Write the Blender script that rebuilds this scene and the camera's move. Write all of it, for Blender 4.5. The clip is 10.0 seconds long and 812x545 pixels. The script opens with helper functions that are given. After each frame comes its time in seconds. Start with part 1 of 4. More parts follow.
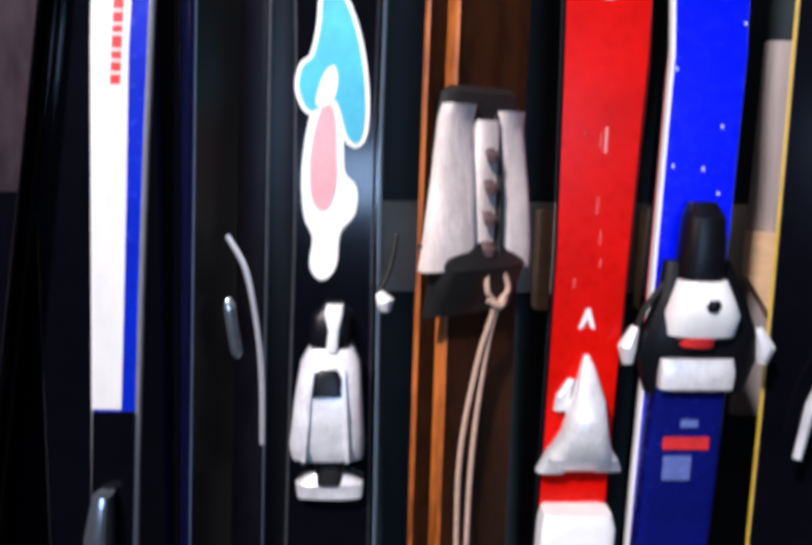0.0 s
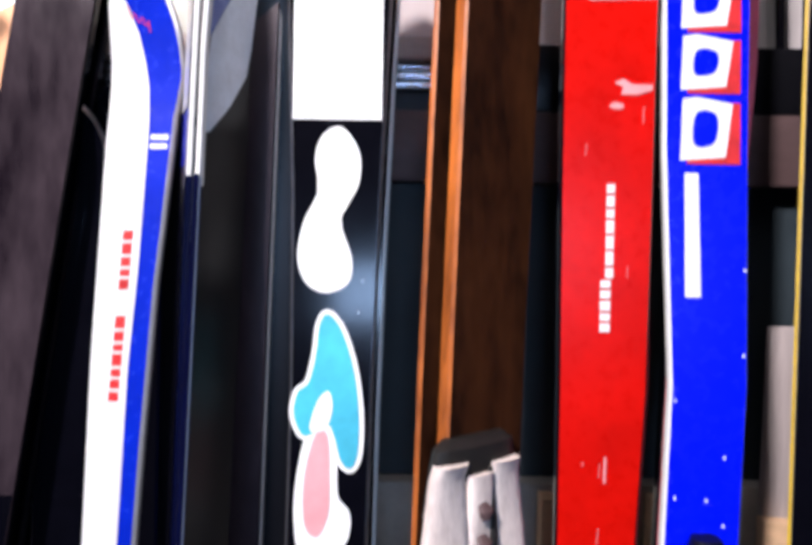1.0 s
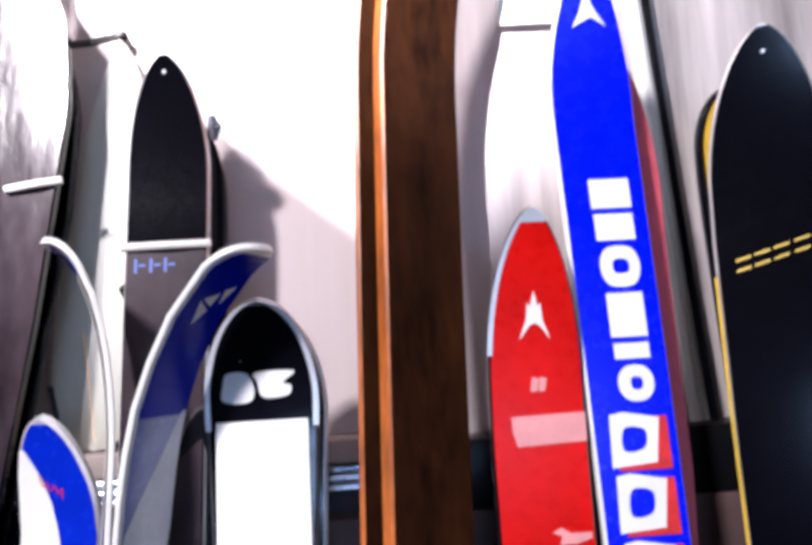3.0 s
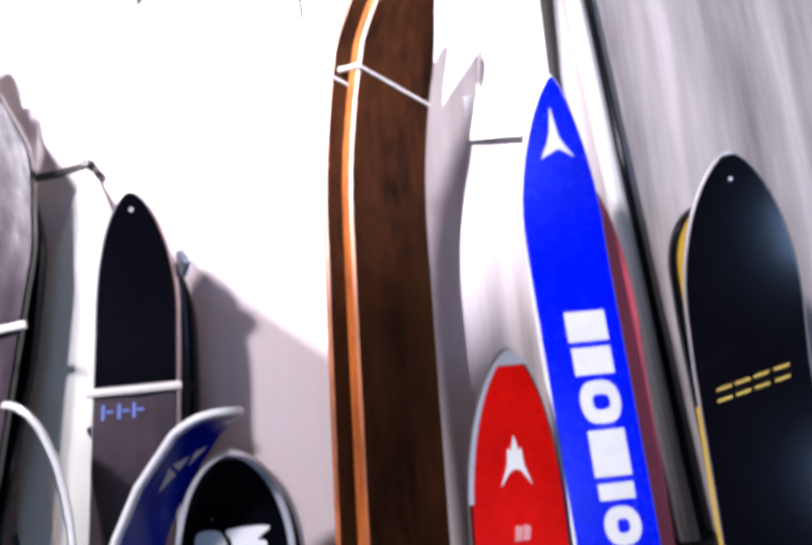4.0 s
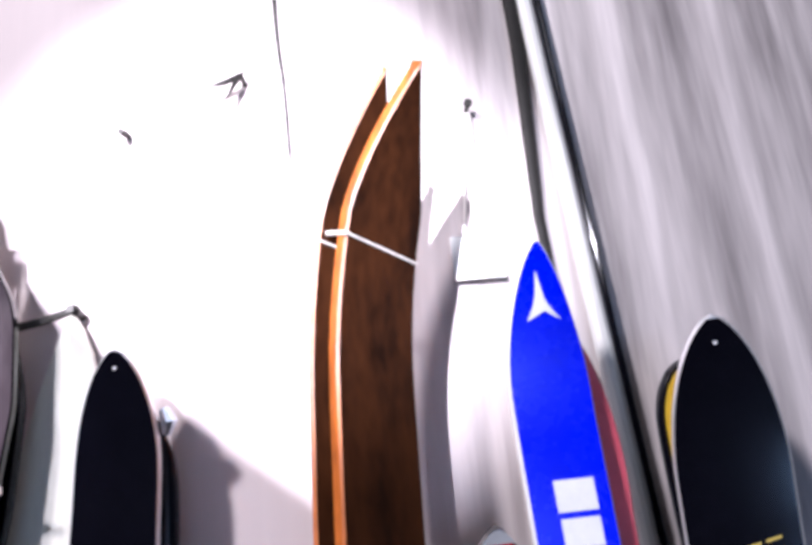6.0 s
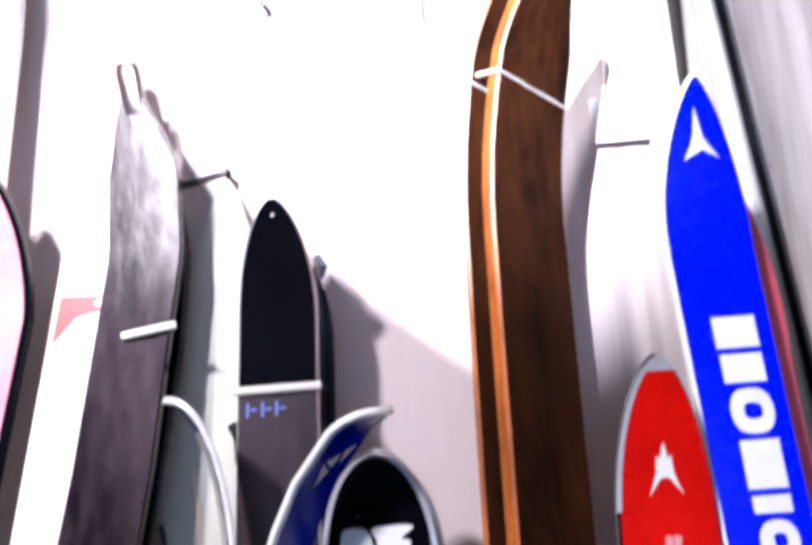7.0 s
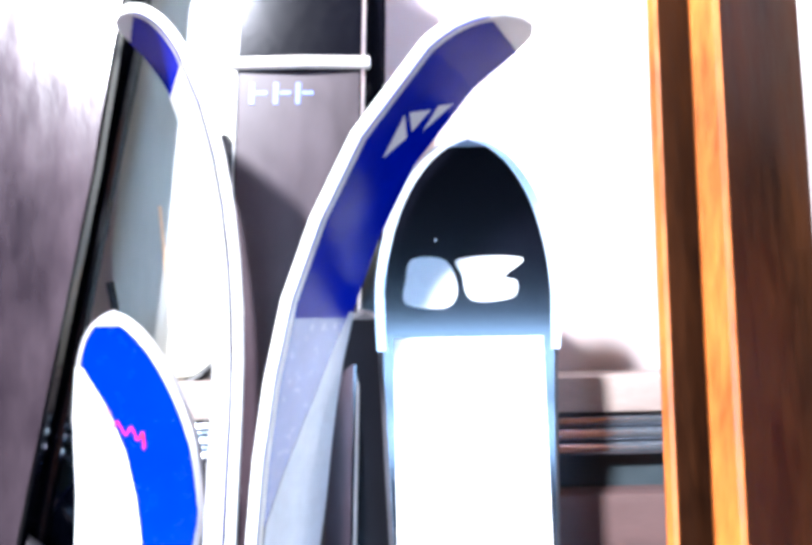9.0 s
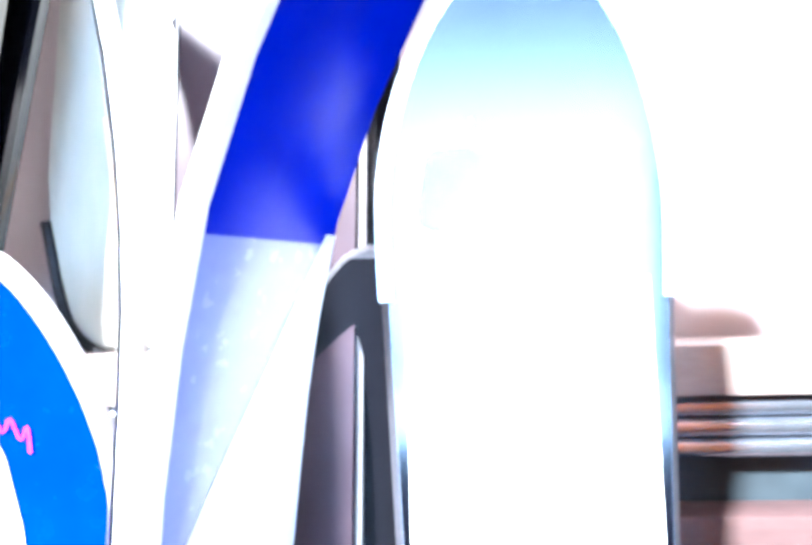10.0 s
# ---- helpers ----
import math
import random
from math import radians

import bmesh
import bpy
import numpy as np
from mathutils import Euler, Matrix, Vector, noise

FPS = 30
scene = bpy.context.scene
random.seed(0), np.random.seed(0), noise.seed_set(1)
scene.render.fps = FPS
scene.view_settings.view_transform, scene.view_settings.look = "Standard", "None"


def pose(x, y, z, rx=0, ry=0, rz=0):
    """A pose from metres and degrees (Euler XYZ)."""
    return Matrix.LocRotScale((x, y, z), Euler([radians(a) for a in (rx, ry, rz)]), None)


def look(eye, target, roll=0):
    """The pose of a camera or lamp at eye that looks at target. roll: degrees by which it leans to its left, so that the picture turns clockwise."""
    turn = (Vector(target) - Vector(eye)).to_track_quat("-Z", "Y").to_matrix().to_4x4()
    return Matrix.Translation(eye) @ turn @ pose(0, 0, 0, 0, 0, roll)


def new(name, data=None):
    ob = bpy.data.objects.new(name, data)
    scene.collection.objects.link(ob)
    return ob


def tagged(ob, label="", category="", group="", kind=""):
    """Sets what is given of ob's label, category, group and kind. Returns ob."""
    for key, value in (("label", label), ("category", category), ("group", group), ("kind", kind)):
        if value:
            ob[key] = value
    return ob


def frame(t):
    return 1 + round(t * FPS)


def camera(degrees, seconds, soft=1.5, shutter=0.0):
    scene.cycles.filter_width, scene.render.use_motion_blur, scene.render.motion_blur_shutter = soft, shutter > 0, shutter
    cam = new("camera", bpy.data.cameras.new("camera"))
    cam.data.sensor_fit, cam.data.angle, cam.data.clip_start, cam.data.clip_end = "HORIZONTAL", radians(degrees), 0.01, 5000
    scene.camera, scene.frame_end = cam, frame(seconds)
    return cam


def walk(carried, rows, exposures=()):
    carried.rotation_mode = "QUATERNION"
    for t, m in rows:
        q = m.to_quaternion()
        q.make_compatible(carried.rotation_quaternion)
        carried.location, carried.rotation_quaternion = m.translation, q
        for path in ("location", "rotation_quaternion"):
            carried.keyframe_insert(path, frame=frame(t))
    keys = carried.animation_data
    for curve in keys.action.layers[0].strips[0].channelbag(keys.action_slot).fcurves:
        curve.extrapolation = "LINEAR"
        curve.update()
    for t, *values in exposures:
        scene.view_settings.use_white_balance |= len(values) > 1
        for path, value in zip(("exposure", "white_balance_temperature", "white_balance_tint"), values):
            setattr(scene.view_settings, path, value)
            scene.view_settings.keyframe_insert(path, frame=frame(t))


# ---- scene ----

# ---------------------------------------------------------------- camera
cam = camera(60.6, 10.0, soft=4.1, shutter=0.3)
ROWS = [
    (0, -0.0084, 0.0844, 1.1239, 80.13, -0.77, -1.61),
    (0.5, -0.0028, 0.1186, 1.254, 81.51, -0.62, -1.1),
    (1, 0.013, 0.1163, 1.3478, 86.35, -0.89, 0.14),
    (1.5, 0.0167, 0.1281, 1.4157, 88.54, -1.4, -1.89),
    (2, 0.0223, 0.1244, 1.4956, 91.3, 1.07, -0.23),
    (2.5, 0.0363, 0.1298, 1.5736, 94.81, 2.0, -1.64),
    (3.8, 0.0642, 0.1318, 1.6996, 99.9, 5.16, -3.35),
    (4.5, 0.0698, 0.1137, 1.7679, 103.08, 6.08, -4.6),
    (5, 0.08, 0.1047, 1.8063, 105.9, 6.06, -6.31),
    (5.2, 0.0781, 0.0987, 1.8209, 106.15, 6.13, -6.46),
    (6.5, 0.0567, 0.1162, 1.7911, 104.44, 5.22, -1.44),
    (7, 0.0037, 0.1264, 1.7198, 101.79, 4.17, 2.3),
    (7.5, -0.013, 0.165, 1.6419, 95.67, 2.77, 2.9),
    (8, -0.0316, 0.2171, 1.5944, 92.61, 1.45, 3.42),
    (8.5, -0.0409, 0.3111, 1.5817, 94.44, 0.45, 3.37),
    (9, -0.0986, 0.3901, 1.5949, 93.82, 0.91, -1.72),
    (9.5, -0.1051, 0.4636, 1.5909, 94.02, 1.67, -4.89),
    (10, -0.0805, 0.534, 1.5796, 91.89, 1.45, 3.24),
]
EXPOSURES = [(0, 0.85, 6400, 12), (1, 0.92, 6400, 12), (2, 0.9, 6400, 12), (2.7, 0.7, 6300, 13), (4.5, 0.2, 6000, 14), (6.5, 0.25, 6000, 14), (7.5, 0.75, 6100, 11),
             (8, 1.05, 6100, 9), (8.6, 1.7, 5900, 6), (9, 2.3, 5800, 3), (9.5, 3.0, 5700, 1), (10, 3.7, 5700, 0)]
walk(cam, [(t, pose(x, y, z, rx, ry, rz)) for t, x, y, z, rx, ry, rz in ROWS], EXPOSURES)

# ---------------------------------------------------------------- light
world = bpy.data.worlds.new("world")
scene.world = world
world.use_nodes = True
world.node_tree.nodes["Background"].inputs[0].default_value = (0.5, 0.55, 0.65, 1)
world.node_tree.nodes["Background"].inputs[1].default_value = 0.012


def lamp(name, kind, eye, target, power, colour, size=0.05, cone=30, blend=0.1, size_y=None):
    d = bpy.data.lights.new(name, kind)
    d.energy, d.color = power, colour
    if kind == "SPOT":
        d.spot_size, d.spot_blend, d.shadow_soft_size = radians(cone), blend, size
    if kind == "AREA":
        d.shape, d.size, d.size_y = "RECTANGLE", size, size_y or size
    ob = new(name, d)
    ob.matrix_world = look(eye, target)
    return ob


# unseen spots, set by the light pools and shadows on the wall
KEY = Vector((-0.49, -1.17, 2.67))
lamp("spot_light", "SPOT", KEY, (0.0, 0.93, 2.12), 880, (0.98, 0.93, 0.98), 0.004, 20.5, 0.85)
lamp("spot_light", "SPOT", (-0.8, -1.2, 3.0), (-0.5, 0.85, 1.97), 600, (0.98, 0.91, 0.98), 0.08, 19, 1.0)
lamp("spot_light", "SPOT", (-1.0, -1.0, 2.95), (0.05, 0.85, 1.8), 285, (1.0, 0.93, 0.94), 0.1, 62, 0.5)
# weak overhead fill, added to lift the general brightness
lamp("ceiling_fill", "AREA", (0.1, -0.3, 3.1), (0.1, 0.0, 0), 3.5, (0.97, 0.93, 0.98), 0.9, size_y=0.5)
# small bluish lamp added in the wall behind the camera, for the skis' sheen
lamp("sheen_light", "AREA", (0.3, -2.62, 1.58), (0.3, 0.0, 1.58), 18, (0.42, 0.63, 1.0), 1.4, size_y=0.32)


# ---------------------------------------------------------------- materials
def mat(name, colour, rough=0.5, metal=0.0, vary=0.25, scale=30.0, stretch=1.0, bump=0.0, fine=6.0, coat=0.0, second=None, spec=0.5):
    """Principled surface with two scales of noise in its colour, roughness and relief."""
    m = bpy.data.materials.new(name)
    m.use_nodes = True
    nt = m.node_tree
    b = nt.nodes["Principled BSDF"]
    co = nt.nodes.new("ShaderNodeTexCoord")
    mp = nt.nodes.new("ShaderNodeMapping")
    mp.inputs["Scale"].default_value = (1, 1, 1 / stretch)
    nt.links.new(co.outputs["Object"], mp.inputs[0])
    n1, n2 = nt.nodes.new("ShaderNodeTexNoise"), nt.nodes.new("ShaderNodeTexNoise")
    for n, s in ((n1, scale), (n2, scale * fine)):
        nt.links.new(mp.outputs[0], n.inputs["Vector"])
        n.inputs["Scale"].default_value, n.inputs["Detail"].default_value = s, 5
    add = nt.nodes.new("ShaderNodeMath")
    add.operation = "MULTIPLY_ADD"
    add.inputs[1].default_value = 0.45
    nt.links.new(n2.outputs[0], add.inputs[0])
    nt.links.new(n1.outputs[0], add.inputs[2])
    ramp = nt.nodes.new("ShaderNodeMapRange")
    ramp.inputs[1].default_value, ramp.inputs[2].default_value = 0.42, 1.02
    nt.links.new(add.outputs[0], ramp.inputs[0])
    mix = nt.nodes.new("ShaderNodeMix")
    mix.data_type = "RGBA"
    nt.links.new(ramp.outputs[0], mix.inputs[0])
    dark = second or tuple(c * (1 - vary) for c in colour)
    mix.inputs[6].default_value = (*dark, 1)
    mix.inputs[7].default_value = (*(min(1, c * (1 + vary * 0.4)) for c in colour), 1)
    nt.links.new(mix.outputs[2], b.inputs["Base Color"])
    rr = nt.nodes.new("ShaderNodeMapRange")
    rr.inputs[3].default_value, rr.inputs[4].default_value = rough * 0.75, min(1, rough * 1.3)
    nt.links.new(n2.outputs[0], rr.inputs[0])
    nt.links.new(rr.outputs[0], b.inputs["Roughness"])
    b.inputs["Metallic"].default_value = metal
    b.inputs["Specular IOR Level"].default_value = spec
    b.inputs["Coat Weight"].default_value = coat
    b.inputs["Coat Roughness"].default_value = 0.08
    if bump:
        bp = nt.nodes.new("ShaderNodeBump")
        bp.inputs["Strength"].default_value, bp.inputs["Distance"].default_value = bump, 0.002
        nt.links.new(add.outputs[0], bp.inputs["Height"])
        nt.links.new(bp.outputs[0], b.inputs["Normal"])
    return m


PLASTER = mat("whitewashed_boards", (0.72, 0.655, 0.645), 0.85, vary=0.3, scale=13, stretch=13, bump=0.7, fine=5, second=(0.11, 0.095, 0.098))


def smooth_side(m, x0, x1, plain):
    """Whitewash that lies smooth and thick up to x0 and is worn to the streaked boards from x1 on."""
    nt = m.node_tree
    streaks = nt.nodes["Principled BSDF"].inputs["Base Color"].links[0].from_socket
    co = nt.nodes.new("ShaderNodeTexCoord")
    sep = nt.nodes.new("ShaderNodeSeparateXYZ")
    nt.links.new(co.outputs["Object"], sep.inputs[0])
    blot = nt.nodes.new("ShaderNodeTexNoise")
    blot.inputs["Scale"].default_value, blot.inputs["Detail"].default_value = 7, 4
    nt.links.new(co.outputs["Object"], blot.inputs["Vector"])
    shift = nt.nodes.new("ShaderNodeMath")
    shift.operation = "MULTIPLY_ADD"
    shift.inputs[1].default_value = 0.2
    nt.links.new(blot.outputs[0], shift.inputs[0])
    nt.links.new(sep.outputs[0], shift.inputs[2])
    ramp = nt.nodes.new("ShaderNodeMapRange")
    ramp.inputs[1].default_value, ramp.inputs[2].default_value = x0 + 0.1, x1 + 0.1
    ramp.inputs[3].default_value = 0.12
    nt.links.new(shift.outputs[0], ramp.inputs[0])
    mix = nt.nodes.new("ShaderNodeMix")
    mix.data_type = "RGBA"
    mix.inputs[6].default_value = (*plain, 1)
    nt.links.new(ramp.outputs[0], mix.inputs[0])
    nt.links.new(streaks, mix.inputs[7])
    nt.links.new(mix.outputs[2], nt.nodes["Principled BSDF"].inputs["Base Color"])


smooth_side(PLASTER, 0.08, 0.35, (0.5, 0.432, 0.427))
PAINT = mat("room_paint", (0.07, 0.066, 0.07), 0.8, scale=6)
FLOOR = mat("grey_floor", (0.05, 0.047, 0.044), 0.6, scale=12, bump=0.2)
PANEL = mat("slate_panel", (0.028, 0.042, 0.052), 0.6, scale=14, vary=0.35, bump=0.1)
BEIGE = mat("beige_board", (0.48, 0.45, 0.4), 0.7, scale=25, bump=0.1)
BROWN = mat("brown_board", (0.1, 0.06, 0.06), 0.55, scale=20, stretch=0.3, bump=0.2)
LEDGE = mat("ledge_board", (0.34, 0.28, 0.26), 0.6, scale=20, stretch=0.3, bump=0.2)
RAIL = mat("blue_steel", (0.5, 0.56, 0.66), 0.2, 0.9, scale=30, vary=0.2)
BLACK = mat("black_lacquer", (0.0022, 0.0022, 0.0045), 0.13, coat=0.1, scale=40, vary=0.3, spec=0.3)
BLACKMATT = mat("black_plastic", (0.004, 0.004, 0.006), 0.35, scale=60, bump=0.1, spec=0.25)
NAVY = mat("navy_lacquer", (0.002, 0.003, 0.022), 0.14, coat=0.2, scale=25, vary=0.4, spec=0.4)
NAVYTOP = mat("navy_topsheet", (0.001, 0.01, 0.4), 0.2, coat=0.0, scale=25, vary=0.3, spec=0.1)
STEEL = mat("dull_steel_edge", (0.2, 0.2, 0.22), 0.3, 0.8, scale=80, vary=0.3)
CHROME = mat("steel_edge", (0.78, 0.78, 0.8), 0.35, 0.6, scale=40, vary=0.12)
SILVER = mat("cast_alloy", (0.9, 0.88, 0.9), 0.3, 0.3, scale=50, vary=0.35, bump=0.15)
WHITE = mat("white_paint", (0.82, 0.82, 0.8), 0.4, scale=40, vary=0.12)
PAPER = mat("white_paper", (0.85, 0.85, 0.83), 0.6, scale=40, vary=0.05)
IVORY = mat("ivory_topsheet", (0.76, 0.75, 0.72), 0.3, coat=0.4, scale=22, vary=0.12, stretch=3)
RED = mat("red_topsheet", (0.62, 0.004, 0.001), 0.28, coat=0.0, scale=16, vary=0.25, spec=0.14)
DARKRED = mat("rose_topsheet", (0.62, 0.1, 0.14), 0.3, coat=0.5, scale=20)
PINKLABEL = mat("pink_sticker", (0.75, 0.32, 0.32), 0.5, scale=40, vary=0.15)
BLUE = mat("blue_topsheet", (0.0, 0.006, 0.85), 0.26, coat=0.2, scale=14, vary=0.2)
DEEPBLUE = mat("deep_blue_topsheet", (0.003, 0.006, 0.14), 0.25, coat=0.2, scale=20)
SKYBLUE = mat("royal_blue_topsheet", (0.002, 0.02, 0.5), 0.25, coat=0.25, scale=20)
REDINK = mat("red_ink", (0.7, 0.03, 0.03), 0.4, scale=60, vary=0.4)
CYAN = mat("cyan_sticker", (0.06, 0.5, 0.68), 0.4, scale=18, vary=0.3)
ROSE = mat("pink_sticker_print", (0.8, 0.38, 0.4), 0.4, scale=18, vary=0.2)
LEAFGREY = mat("grey_white_plastic", (0.5, 0.49, 0.43), 0.4, scale=20, vary=0.2, stretch=4)
YELLOW = mat("yellow_sidewall", (0.62, 0.4, 0.03), 0.35, scale=40)
GOLD = mat("gold_print", (0.6, 0.42, 0.08), 0.35, 0.4, scale=60)
LILAC = mat("lilac_print", (0.14, 0.19, 0.5), 0.25, coat=0.5, scale=30)
PALEBLUE = mat("pale_print", (0.56, 0.63, 0.72), 0.3, coat=0.4, scale=30)
GRAIN = mat("smoked_grain_topsheet", (0.042, 0.03, 0.036), 0.16, coat=0.0, scale=16, stretch=3, vary=0.5, second=(0.008, 0.005, 0.008), bump=0.3, fine=4, spec=0.5)
PURPLE = mat("smoky_purple_topsheet", (0.04, 0.026, 0.034), 0.35, coat=0.0, scale=14, stretch=2, vary=0.6, spec=0.25)
ORANGE = mat("peach_topsheet", (0.8, 0.4, 0.2), 0.35, coat=0.3, scale=15, vary=0.15)
TIPBROWN = mat("brown_tip_print", (0.46, 0.17, 0.1), 0.35, scale=20, vary=0.3)
PINK = mat("pink_topsheet", (0.55, 0.22, 0.27), 0.3, coat=0.4, scale=12, vary=0.35)
GREY = mat("grey_topsheet", (0.2, 0.22, 0.28), 0.3, coat=0.4, scale=18)
EDGEWOOD = mat("bare_hickory", (0.6, 0.16, 0.025), 0.4, scale=38, stretch=5, vary=0.4, bump=0.4, second=(0.06, 0.012, 0.003))
STAINWOOD = mat("dark_stained_hickory", (0.042, 0.013, 0.004), 0.5, scale=22, stretch=3, vary=0.6, bump=0.25, second=(0.002, 0.001, 0.001), spec=0.12)
WEATHERED = mat("weathered_wood", (0.42, 0.36, 0.35), 0.75, scale=45, stretch=12, vary=0.35, bump=0.4)
PALEWOOD = mat("pale_pine", (0.85, 0.56, 0.34), 0.55, scale=30, stretch=0.25, vary=0.2, bump=0.15)
LEATHER = mat("worn_pale_leather", (0.85, 0.74, 0.68), 0.6, scale=60, stretch=3, vary=0.35, bump=0.5, second=(0.5, 0.41, 0.37))
LACE = mat("tan_lace", (0.55, 0.36, 0.27), 0.8, scale=200, bump=0.4)
IRON = mat("dark_iron", (0.03, 0.028, 0.026), 0.5, 0.6, scale=60, bump=0.3)
CORD = mat("white_cord", (0.7, 0.66, 0.62), 0.8, scale=300, bump=0.3)


# ---------------------------------------------------------------- building helpers
BASE = {}


def thing(name, base, label, category, group="", kind=""):
    ob = new(name)
    ob.empty_display_size = 0.05
    ob.location = base
    BASE[ob] = Vector(base)
    return tagged(ob, label, category, group, kind)


def part(name, bm, material, parent, label=""):
    """Links a bmesh in room coordinates as one mesh under a thing or a part."""
    off = BASE[parent]
    bmesh.ops.translate(bm, verts=bm.verts, vec=-off)
    bmesh.ops.recalc_face_normals(bm, faces=bm.faces)
    me = bpy.data.meshes.new(name)
    bm.to_mesh(me)
    bm.free()
    me.materials.append(material)
    for p in me.polygons:
        p.use_smooth = True
    me.set_sharp_from_angle(angle=radians(32))
    ob = new(name, me)
    ob.parent = parent
    BASE[ob] = off
    return tagged(ob, label)


def solid(name, bm, material, label, category="", kind="", group=""):
    """One mesh that is a thing, or a piece of the setting, of its own."""
    bmesh.ops.recalc_face_normals(bm, faces=bm.faces)
    me = bpy.data.meshes.new(name)
    bm.to_mesh(me)
    bm.free()
    me.materials.append(material)
    ob = new(name, me)
    BASE[ob] = Vector((0, 0, 0))
    return tagged(ob, label, category, group, kind)


def box(x0, x1, y0, y1, z0, z1, bevel=0.0, bm=None):
    bm = bm or bmesh.new()
    r = bmesh.ops.create_cube(bm, size=1, matrix=Matrix.LocRotScale(((x0 + x1) / 2, (y0 + y1) / 2, (z0 + z1) / 2), None, (x1 - x0, y1 - y0, z1 - z0)))
    if bevel:
        es = {e for v in r["verts"] for e in v.link_edges}
        bmesh.ops.bevel(bm, geom=list(es), offset=bevel, segments=2, affect="EDGES", profile=0.6)
    return bm


def rings(loops, caps=True, bm=None):
    """Skin through closed loops of equal length."""
    bm = bm or bmesh.new()
    vs = [[bm.verts.new(p) for p in loop] for loop in loops]
    n = len(vs[0])
    for a, b in zip(vs, vs[1:]):
        for i in range(n):
            bm.faces.new((a[i], a[(i + 1) % n], b[(i + 1) % n], b[i]))
    if caps:
        bm.faces.new(vs[0]), bm.faces.new(vs[-1])
    return bm


def tube(points, r, sides=8, bm=None, flat=1.0):
    """A round (or flattened) strand through points."""
    pts = [Vector(p) for p in points]
    loops = []
    for i, p in enumerate(pts):
        d = (pts[min(i + 1, len(pts) - 1)] - pts[max(i - 1, 0)]).normalized()
        s = d.cross(Vector((0, 1, 0)))
        s = s.normalized() if s.length > 0.05 else Vector((1, 0, 0))
        q = d.cross(s).normalized()
        rr = r[i] if isinstance(r, (list, tuple)) else r
        loops.append([p + s * (rr * math.cos(k * 2 * math.pi / sides)) + q * (rr * flat * math.sin(k * 2 * math.pi / sides)) for k in range(sides)])
    return rings(loops, bm=bm)


def smooth(points, n=8):
    """A Catmull-Rom curve through points."""
    P = [Vector(p) for p in points]
    P = [2 * P[0] - P[1]] + P + [2 * P[-1] - P[-2]]
    out = []
    for i in range(1, len(P) - 2):
        a, b, c, d = P[i - 1], P[i], P[i + 1], P[i + 2]
        for k in range(n):
            t = k / n
            out.append(0.5 * ((2 * b) + (c - a) * t + (2 * a - 5 * b + 4 * c - d) * t * t + (3 * b - a - 3 * c + d) * t ** 3))
    return out + [P[-2]]


